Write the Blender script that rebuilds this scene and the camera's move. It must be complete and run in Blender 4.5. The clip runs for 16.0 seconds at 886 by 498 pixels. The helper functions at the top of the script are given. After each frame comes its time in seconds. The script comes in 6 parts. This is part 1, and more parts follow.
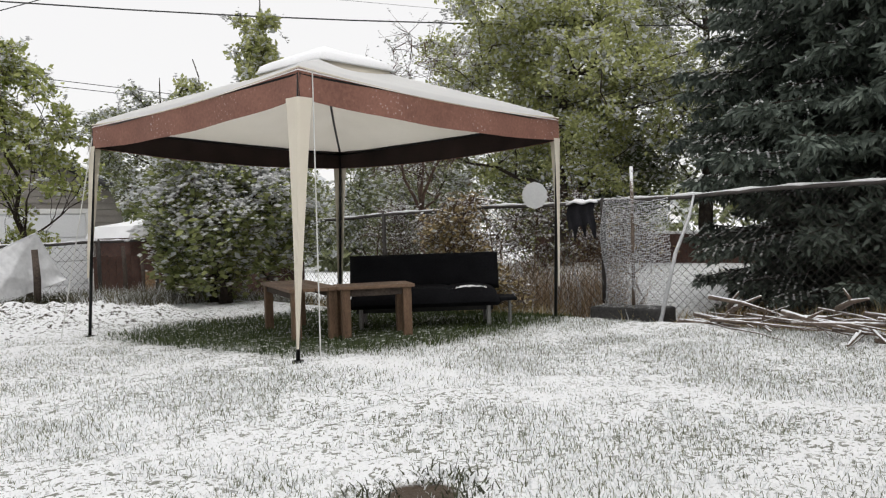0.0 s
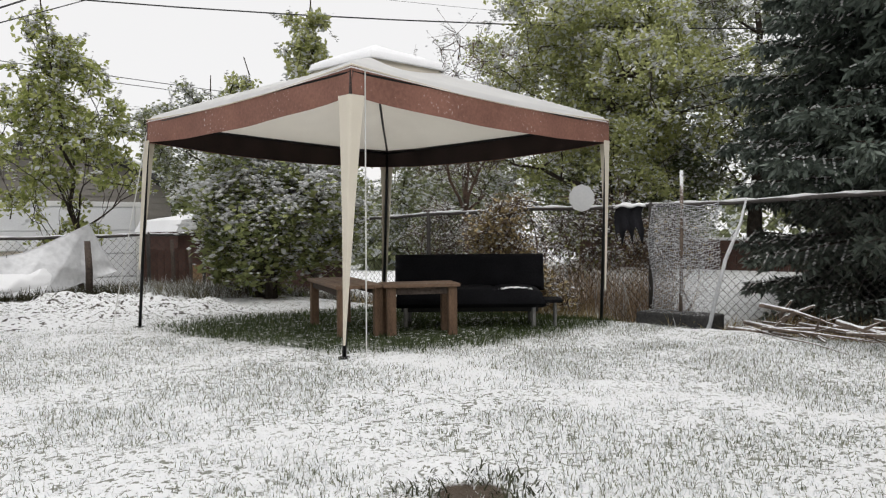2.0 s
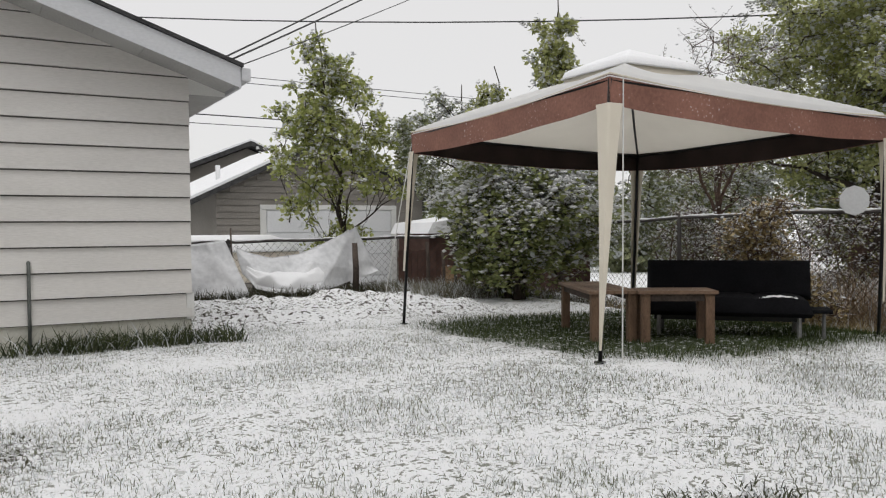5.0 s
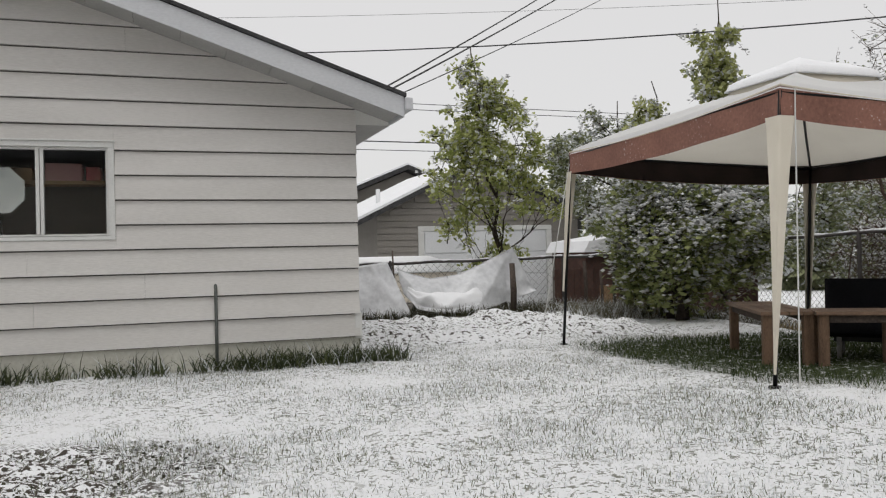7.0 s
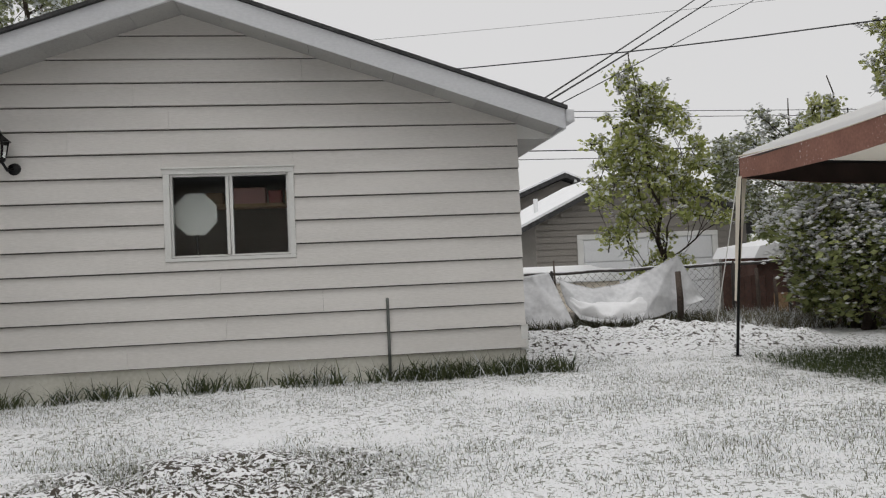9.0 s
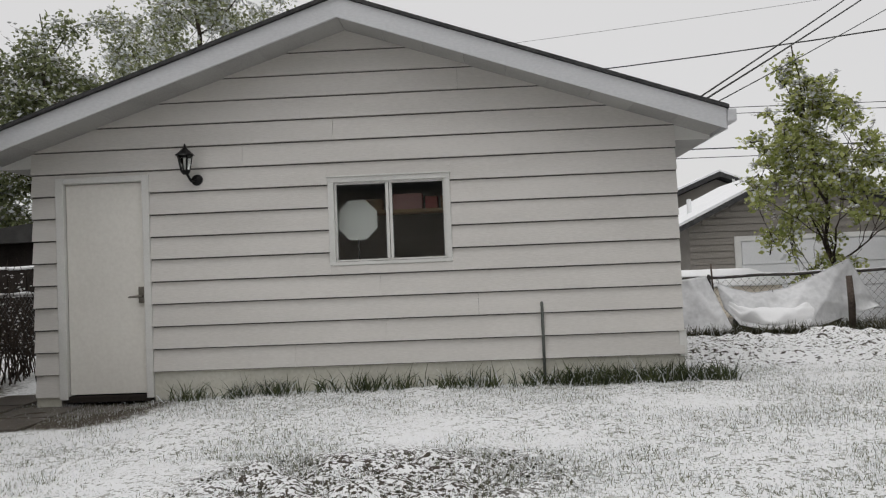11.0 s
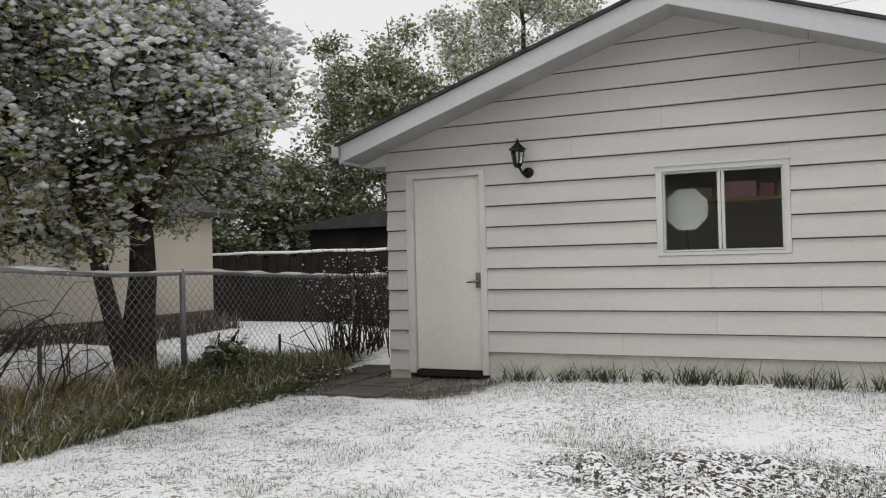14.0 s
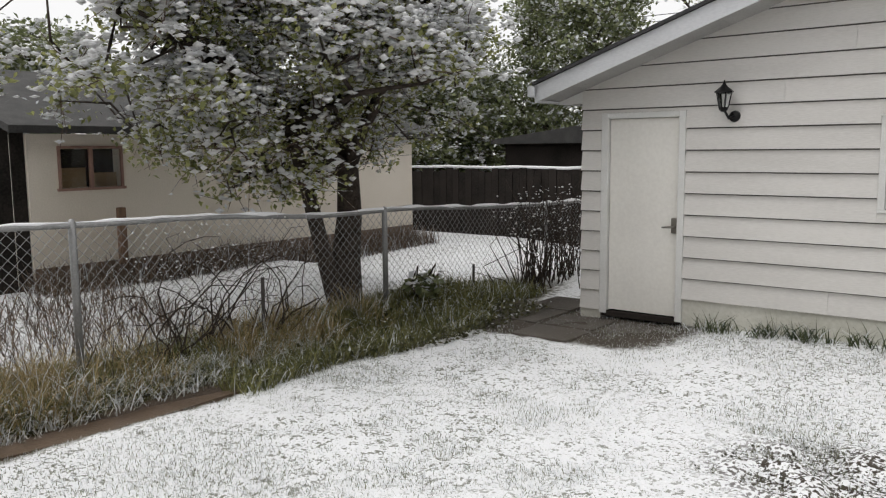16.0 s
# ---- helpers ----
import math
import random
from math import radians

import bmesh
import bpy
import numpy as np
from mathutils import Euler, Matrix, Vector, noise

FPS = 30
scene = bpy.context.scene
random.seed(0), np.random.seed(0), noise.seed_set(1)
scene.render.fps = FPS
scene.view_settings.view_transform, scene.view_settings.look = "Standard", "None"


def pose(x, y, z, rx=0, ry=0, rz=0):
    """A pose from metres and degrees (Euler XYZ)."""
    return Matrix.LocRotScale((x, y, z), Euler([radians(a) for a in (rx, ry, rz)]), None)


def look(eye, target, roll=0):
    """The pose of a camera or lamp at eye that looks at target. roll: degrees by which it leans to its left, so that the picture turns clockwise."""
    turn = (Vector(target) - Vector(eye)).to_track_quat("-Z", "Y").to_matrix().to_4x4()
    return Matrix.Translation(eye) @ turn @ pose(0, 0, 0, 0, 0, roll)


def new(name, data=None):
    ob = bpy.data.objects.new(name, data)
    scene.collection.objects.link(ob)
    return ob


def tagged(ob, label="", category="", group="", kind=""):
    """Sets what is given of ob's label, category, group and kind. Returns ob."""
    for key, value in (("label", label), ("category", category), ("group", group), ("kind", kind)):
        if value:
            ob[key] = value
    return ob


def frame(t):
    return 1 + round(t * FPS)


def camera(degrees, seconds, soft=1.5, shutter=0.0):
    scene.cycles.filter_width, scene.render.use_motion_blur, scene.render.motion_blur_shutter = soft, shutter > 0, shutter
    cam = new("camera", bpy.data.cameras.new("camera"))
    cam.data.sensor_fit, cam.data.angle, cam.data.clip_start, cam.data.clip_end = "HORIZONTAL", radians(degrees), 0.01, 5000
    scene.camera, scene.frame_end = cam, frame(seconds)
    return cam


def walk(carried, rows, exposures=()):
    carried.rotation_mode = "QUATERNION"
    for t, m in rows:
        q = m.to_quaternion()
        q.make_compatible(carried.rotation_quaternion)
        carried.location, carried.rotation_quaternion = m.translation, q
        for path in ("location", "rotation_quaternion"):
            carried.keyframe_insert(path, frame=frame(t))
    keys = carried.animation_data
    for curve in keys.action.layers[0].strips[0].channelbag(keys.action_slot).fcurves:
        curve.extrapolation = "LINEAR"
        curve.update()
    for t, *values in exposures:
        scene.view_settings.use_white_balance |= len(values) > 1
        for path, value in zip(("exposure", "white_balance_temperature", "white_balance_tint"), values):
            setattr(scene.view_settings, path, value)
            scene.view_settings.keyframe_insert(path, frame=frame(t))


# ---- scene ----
SKY = 0.97
cam = camera(57.3, 16.0, soft=1.2)
PATH = [
    (0, (-0.969, 0.485, 0.891), (0.54, 1.796, 0.834), -1.9),
    (0.5, (-0.97, 0.491, 0.893), (0.53, 1.813, 0.843), -1.7),
    (1, (-0.977, 0.5, 0.889), (0.514, 1.832, 0.84), -1.2),
    (1.5, (-0.974, 0.524, 0.882), (0.5, 1.875, 0.828), -0.7),
    (2, (-0.995, 0.532, 0.882), (0.447, 1.916, 0.83), -0.6),
    (2.5, (-1.02, 0.544, 0.883), (0.366, 1.985, 0.834), -0.4),
    (3, (-1.05, 0.536, 0.892), (0.267, 2.041, 0.841), -0.2),
    (3.5, (-1.072, 0.54, 0.896), (0.191, 2.09, 0.845), 0.0),
    (4, (-1.09, 0.534, 0.9), (0.109, 2.133, 0.847), 0.1),
    (4.5, (-1.126, 0.522, 0.915), (-0.028, 2.193, 0.861), -0.0),
    (4.7, (-1.151, 0.513, 0.92), (-0.1, 2.214, 0.869), -0.2),
    (6.8, (-1.243, 0.484, 0.935), (-0.568, 2.367, 0.935), -1.3),
    (7, (-1.258, 0.466, 0.945), (-0.616, 2.36, 0.952), -1.3),
    (7.5, (-1.285, 0.45, 0.954), (-0.728, 2.371, 0.982), -1.3),
    (8, (-1.308, 0.439, 0.96), (-0.812, 2.377, 0.992), -1.7),
    (8.5, (-1.333, 0.423, 0.965), (-0.948, 2.385, 1.003), -2.1),
    (9, (-1.348, 0.397, 0.978), (-1.078, 2.378, 1.019), -2.4),
    (11.3, (-1.442, 0.326, 1.01), (-1.579, 2.32, 1.07), -2.2),
    (11.5, (-1.434, 0.334, 1.014), (-1.607, 2.326, 1.072), -2.2),
    (12, (-1.448, 0.321, 1.014), (-1.701, 2.304, 1.066), -2.2),
    (12.5, (-1.474, 0.284, 1.028), (-1.839, 2.25, 1.078), -2.1),
    (13, (-1.48, 0.259, 1.046), (-1.975, 2.196, 1.087), -1.8),
    (13.5, (-1.488, 0.238, 1.054), (-2.113, 2.137, 1.096), -1.7),
    (14, (-1.508, 0.184, 1.114), (-2.336, 2.004, 1.142), -1.4),
    (14.5, (-1.535, 0.145, 1.219), (-2.59, 1.842, 1.137), -1.2),
    (15, (-1.549, 0.119, 1.368), (-2.701, 1.739, 1.143), -0.8),
    (15.5, (-1.539, 0.105, 1.515), (-2.725, 1.692, 1.248), -0.5),
    (16, (-1.45, 0.125, 1.659), (-2.678, 1.684, 1.415), -0.5),
]
walk(cam, [(t, look(eye, target, roll)) for t, eye, target, roll in PATH],
     exposures=[(0, 0.21), (2, 0.16), (3.5, 0.04), (7, -0.13), (9, -0.22), (12.0, -0.16), (13.5, 0.02), (15, 0.16), (16, 0.24)])

# ---- world and light: an overcast, snowing day ----
world = bpy.data.worlds.new("overcast")
scene.world = world
world.use_nodes = True
wn, wl = world.node_tree.nodes, world.node_tree.links
sky = wn.new("ShaderNodeTexSky")
sky.sky_type, sky.sun_disc = "NISHITA", False
sky.sun_elevation, sky.sun_rotation = radians(71), radians(207)
cloud = wn.new("ShaderNodeMixRGB")
cloud.inputs[0].default_value = 0.99
cloud.inputs[2].default_value = (0.815, 0.80, 0.79, 1)
wl.new(sky.outputs[0], cloud.inputs[1])
wl.new(cloud.outputs[0], wn["Background"].inputs[0])
wn["Background"].inputs[1].default_value = SKY
sun = new("sun", bpy.data.lights.new("sun", "SUN"))
sun.data.energy, sun.data.angle, sun.data.color = 1.25, radians(60), (1.0, 0.985, 0.96)
sun.matrix_world = look((-3, -2, 20), (0, 4, 0))


# ---- materials ----
def surf(name, a, b, scale=4.0, fine=60.0, rough=0.8, bump=0.2, metal=0.0, snow=None, vary=0.0, stretch=(1, 1, 1), third=None):
    """A surface of colours a and b mixed by a coarse and a fine noise; snow: how much lies on faces that look up."""
    m = bpy.data.materials.new(name)
    m.use_nodes = True
    n, l = m.node_tree.nodes, m.node_tree.links
    p = n["Principled BSDF"]
    geo = n.new("ShaderNodeNewGeometry")
    mp = n.new("ShaderNodeMapping")
    mp.inputs["Scale"].default_value = stretch
    l.new(geo.outputs["Position"], mp.inputs["Vector"])
    n1, n2 = n.new("ShaderNodeTexNoise"), n.new("ShaderNodeTexNoise")
    for t, s in ((n1, scale), (n2, fine)):
        t.inputs["Scale"].default_value, t.inputs["Detail"].default_value = s, 5
        l.new(mp.outputs[0], t.inputs["Vector"])
    add = n.new("ShaderNodeMath")
    add.operation = "ADD"
    l.new(n1.outputs[0], add.inputs[0])
    l.new(n2.outputs[0], add.inputs[1])
    if vary:
        info, mul = n.new("ShaderNodeObjectInfo"), n.new("ShaderNodeMath")
        mul.operation, mul.inputs[1].default_value = "MULTIPLY_ADD", vary
        l.new(info.outputs["Random"], mul.inputs[0])
        l.new(add.outputs[0], mul.inputs[2])
        add = mul
    ramp = n.new("ShaderNodeValToRGB")
    ramp.color_ramp.elements[0].position, ramp.color_ramp.elements[1].position = 0.36, 0.64
    ramp.color_ramp.elements[0].color, ramp.color_ramp.elements[1].color = (*a, 1), (*b, 1)
    if third:
        ramp.color_ramp.elements.new(0.5).color = (*third, 1)
    half = n.new("ShaderNodeMath")
    half.operation, half.inputs[1].default_value = "MULTIPLY", 0.5
    l.new(add.outputs[0], half.inputs[0])
    l.new(half.outputs[0], ramp.inputs[0])
    colour = ramp.outputs[0]
    if snow is not None:
        sep, sm, mix = n.new("ShaderNodeSeparateXYZ"), n.new("ShaderNodeMapRange"), n.new("ShaderNodeMixRGB")
        l.new(geo.outputs["Normal"], sep.inputs[0])
        s2 = n.new("ShaderNodeMath")
        s2.operation = "ADD"
        l.new(sep.outputs[2], s2.inputs[0])
        l.new(n2.outputs[0], s2.inputs[1])
        l.new(s2.outputs[0], sm.inputs[0])
        sm.inputs[1].default_value, sm.inputs[2].default_value = 1.45 - snow, 1.6 - snow
        l.new(sm.outputs[0], mix.inputs[0])
        l.new(colour, mix.inputs[1])
        mix.inputs[2].default_value = (0.8, 0.81, 0.83, 1)
        colour = mix.outputs[0]
    l.new(colour, p.inputs["Base Color"])
    p.inputs["Roughness"].default_value, p.inputs["Metallic"].default_value = rough, metal
    p.inputs["Specular IOR Level"].default_value = 0.12 if rough >= 0.84 else 0.45
    if bump:
        bp = n.new("ShaderNodeBump")
        bp.inputs["Strength"].default_value, bp.inputs["Distance"].default_value = bump, 0.01
        l.new(n2.outputs[0], bp.inputs["Height"])
        l.new(bp.outputs[0], p.inputs["Normal"])
    return m


def sheer(m, share):
    """Lets a share of the light pass through a thin fabric or snow layer."""
    n, l = m.node_tree.nodes, m.node_tree.links
    p = n["Principled BSDF"]
    tr, mx = n.new("ShaderNodeBsdfTranslucent"), n.new("ShaderNodeMixShader")
    l.new(p.inputs["Base Color"].links[0].from_socket, tr.inputs[0])
    mx.inputs[0].default_value = share
    l.new(p.outputs[0], mx.inputs[1])
    l.new(tr.outputs[0], mx.inputs[2])
    l.new(mx.outputs[0], n["Material Output"].inputs[0])
    return m


def leafy(name, a, b, rough=0.6, snowed=0.0, trans=0.25):
    """Leaves whose colour goes from a to b leaf by leaf; a share of them lies under snow."""
    m = bpy.data.materials.new(name)
    m.use_nodes = True
    n, l = m.node_tree.nodes, m.node_tree.links
    p = n["Principled BSDF"]
    geo, ramp = n.new("ShaderNodeNewGeometry"), n.new("ShaderNodeValToRGB")
    l.new(geo.outputs["Random Per Island"], ramp.inputs[0])
    e = ramp.color_ramp.elements
    e[0].color, e[1].color = (*a, 1), (*b, 1)
    e[1].position = 1 - snowed if snowed else 1
    if snowed:
        s = e.new(min(0.999, 1 - snowed + 0.01))
        s.color = (0.72, 0.74, 0.76, 1)
    l.new(ramp.outputs[0], p.inputs["Base Color"])
    p.inputs["Roughness"].default_value = rough
    if trans:
        tr, mx = n.new("ShaderNodeBsdfTranslucent"), n.new("ShaderNodeMixShader")
        l.new(ramp.outputs[0], tr.inputs[0])
        mx.inputs[0].default_value = trans
        l.new(p.outputs[0], mx.inputs[1])
        l.new(tr.outputs[0], mx.inputs[2])
        l.new(mx.outputs[0], n["Material Output"].inputs[0])
    return m


SNOW = surf("snow", (0.77, 0.775, 0.79), (0.85, 0.855, 0.87), 3, 90, 0.75, 0.5)
SIDING = surf("painted_siding", (0.55, 0.534, 0.508), (0.645, 0.627, 0.60), 1.3, 40, 0.55, 0.15, vary=0.12, stretch=(0.5, 1, 3))
PLINTH = surf("painted_plinth", (0.50, 0.49, 0.42), (0.62, 0.61, 0.55), 2, 30, 0.7, 0.3)
# dark backing colour deepens the shadow lines between siding courses
LAPSHADOW = surf("lap_shadow_backing", (0.09, 0.085, 0.08), (0.15, 0.143, 0.135), 3, 50, 0.9, 0.2)
TRIM = surf("white_trim", (0.60, 0.60, 0.58), (0.70, 0.70, 0.68), 3, 80, 0.5, 0.1)
FASCIA = surf("grey_white_fascia", (0.52, 0.53, 0.55), (0.62, 0.63, 0.65), 2, 70, 0.45, 0.08, stretch=(0.4, 1, 1))
DOORW = surf("door_paint", (0.70, 0.68, 0.635), (0.78, 0.762, 0.715), 1.2, 30, 0.5, 0.08)
SHINGLE = surf("shingles", (0.03, 0.03, 0.032), (0.09, 0.09, 0.09), 8, 120, 0.9, 0.6, snow=0.15)
DARKROOM = surf("dark_interior", (0.02, 0.02, 0.024), (0.05, 0.05, 0.055), 2, 20, 0.9, 0.1)
BLACK = surf("black_metal", (0.008, 0.008, 0.009), (0.02, 0.02, 0.02), 20, 150, 0.4, 0.1, metal=0.6)
STEEL = surf("galvanised_steel", (0.22, 0.22, 0.22), (0.36, 0.36, 0.36), 6, 90, 0.55, 0.15, metal=0.7)
OLDSTEEL = surf("rusty_dark_steel", (0.035, 0.032, 0.03), (0.085, 0.075, 0.07), 6, 90, 0.8, 0.3, snow=-0.15)
DARKWIRE = surf("dull_dark_wire", (0.03, 0.028, 0.026), (0.07, 0.063, 0.058), 6, 90, 0.9, 0.2)
# soffit colour lowered to carry the shadow under the roof overhang
SOFFIT = surf("shaded_grey_soffit", (0.27, 0.265, 0.255), (0.37, 0.365, 0.35), 2, 60, 0.7, 0.15, vary=0.25)
CREAM = surf("cream_fabric", (0.66, 0.61, 0.51), (0.76, 0.71, 0.61), 2, 300, 0.85, 0.1)
CANOPY = sheer(surf("canopy_fabric", (0.74, 0.70, 0.62), (0.84, 0.80, 0.72), 2, 300, 0.85, 0.1), 0.72)
THINSNOW = sheer(surf("thin_snow", (0.88, 0.885, 0.895), (0.93, 0.935, 0.94), 3, 90, 0.75, 0.4), 0.5)
RUST = surf("terracotta_fabric", (0.20, 0.095, 0.07), (0.31, 0.15, 0.112), 3, 45, 0.8, 0.15, snow=0.77)
# near-black brown holds the shade on the valance's inner side
SHADEDBACK = surf("shaded_valance_back", (0.016, 0.011, 0.010), (0.042, 0.029, 0.026), 3, 200, 0.85, 0.15)
DARKROOF = surf("dark_wet_roof", (0.02, 0.02, 0.02), (0.06, 0.058, 0.055), 5, 80, 0.8, 0.4, snow=-0.2)
WOOD = surf("weathered_wood", (0.09, 0.055, 0.034), (0.22, 0.135, 0.085), 3, 40, 0.75, 0.4, stretch=(6, 6, 1))
PLANK = surf("weathered_boards", (0.12, 0.07, 0.045), (0.22, 0.14, 0.09), 3, 40, 0.6, 0.4, snow=-0.2)
GREYWOOD = surf("grey_old_wood", (0.05, 0.04, 0.035), (0.12, 0.095, 0.08), 3, 40, 0.85, 0.5)
VINYL = surf("black_vinyl", (0.003, 0.003, 0.004), (0.008, 0.008, 0.010), 5, 60, 0.85, 0.4, snow=-0.25)
BARK = surf("bark", (0.02, 0.016, 0.013), (0.075, 0.06, 0.05), 10, 50, 0.95, 0.8, snow=-0.28)
TWIG = surf("snowy_twigs", (0.06, 0.04, 0.032), (0.16, 0.11, 0.085), 10, 50, 0.9, 0.3, snow=0.25)
STICK = surf("cut_sticks", (0.10, 0.075, 0.06), (0.24, 0.19, 0.155), 10, 50, 0.9, 0.3, snow=0.5)
TARP = surf("white_tarp", (0.50, 0.505, 0.52), (0.70, 0.705, 0.72), 2.2, 14, 0.45, 0.3)
BEIGE = surf("beige_stucco", (0.66, 0.60, 0.51), (0.76, 0.70, 0.61), 1.2, 60, 0.9, 0.3)
BROWNBASE = surf("brown_dirt_shadow_base", (0.14, 0.10, 0.075), (0.22, 0.165, 0.125), 2, 40, 0.9, 0.4)
GREYSIDE = surf("grey_house_siding", (0.20, 0.185, 0.165), (0.27, 0.25, 0.225), 1, 30, 0.7, 0.1, vary=0.1)
WHITEPANEL = surf("white_panel", (0.62, 0.63, 0.64), (0.72, 0.73, 0.74), 1, 40, 0.5, 0.05)
REDFENCE = surf("red_brown_boards", (0.05, 0.028, 0.022), (0.11, 0.065, 0.054), 3, 40, 0.85, 0.3, vary=0.25)
DARKFENCE = surf("dark_boards", (0.010, 0.009, 0.008), (0.032, 0.027, 0.024), 3, 40, 0.9, 0.3, vary=0.3)
PAVING = surf("wet_concrete", (0.03, 0.024, 0.019), (0.085, 0.07, 0.056), 3, 60, 0.4, 0.5, vary=0.2)
MUD = surf("wet_mud", (0.08, 0.055, 0.038), (0.16, 0.115, 0.082), 4, 50, 0.28, 0.3)
PLASTIC = surf("snowy_netting", (0.45, 0.46, 0.48), (0.7, 0.71, 0.73), 9, 90, 0.5, 0.6)
CLOTH = surf("black_cloth", (0.008, 0.008, 0.01), (0.03, 0.03, 0.035), 5, 120, 0.95, 0.4, snow=0.1)
BRASS = surf("brushed_nickel", (0.16, 0.15, 0.13), (0.28, 0.26, 0.23), 9, 120, 0.4, 0.1, metal=0.9)
PIPE = surf("grey_conduit", (0.10, 0.11, 0.10), (0.18, 0.19, 0.18), 6, 80, 0.5, 0.1, metal=0.4)
RED = surf("red_paint", (0.30, 0.04, 0.045), (0.42, 0.08, 0.08), 3, 50, 0.5, 0.1)
TAN = surf("cardboard", (0.30, 0.19, 0.11), (0.42, 0.28, 0.17), 3, 50, 0.85, 0.1)
PINK = surf("faded_pink_card", (0.42, 0.20, 0.20), (0.55, 0.30, 0.29), 3, 50, 0.8, 0.1)
CABLE = surf("black_cable", (0.01, 0.01, 0.01), (0.025, 0.025, 0.025), 5, 90, 0.6, 0.0)
GREENLEAF = leafy("green_leaves", (0.26, 0.285, 0.105), (0.56, 0.575, 0.27), trans=0.55, snowed=0.14)
YELLOWLEAF = leafy("yellow_green_leaves", (0.20, 0.24, 0.06), (0.52, 0.54, 0.22), trans=0.55, snowed=0.10)
SNOWLEAF = leafy("snow_dusted_leaves", (0.15, 0.175, 0.085), (0.37, 0.39, 0.22), snowed=0.3, trans=0.45)
BUSHLEAF = leafy("bush_leaves", (0.14, 0.17, 0.06), (0.38, 0.41, 0.17), snowed=0.08, trans=0.35)
DARKLEAF = leafy("dark_leaves", (0.085, 0.105, 0.045), (0.26, 0.285, 0.14), snowed=0.13, trans=0.35)
APPLELEAF = leafy("apple_leaves", (0.11, 0.125, 0.042), (0.42, 0.43, 0.17), snowed=0.14, trans=0.5)
NEEDLE = leafy("spruce_needles", (0.040, 0.056, 0.044), (0.155, 0.19, 0.155), trans=0.0)
SNOWBIT = leafy("clumps_of_snow", (0.76, 0.765, 0.775), (0.87, 0.87, 0.87), rough=0.7, trans=0.42)
GRASS = leafy("grass_blades", (0.07, 0.078, 0.042), (0.32, 0.33, 0.24), snowed=0.48, trans=0.3)
GREENGRASS = leafy("sheltered_grass", (0.02, 0.036, 0.008), (0.07, 0.095, 0.022))
WEED = leafy("weeds", (0.055, 0.066, 0.02), (0.27, 0.26, 0.10), snowed=0.13)
STRAW = leafy("dry_grass", (0.17, 0.12, 0.05), (0.50, 0.40, 0.21), snowed=0.12)


def glassy():
    m = bpy.data.materials.new("window_glass")
    m.use_nodes = True
    p = m.node_tree.nodes["Principled BSDF"]
    p.inputs["Base Color"].default_value = (0.9, 0.95, 0.95, 1)
    p.inputs["Roughness"].default_value = 0.02
    p.inputs["Transmission Weight"].default_value = 1.0
    p.inputs["IOR"].default_value = 1.45
    return m


GLASS = glassy()


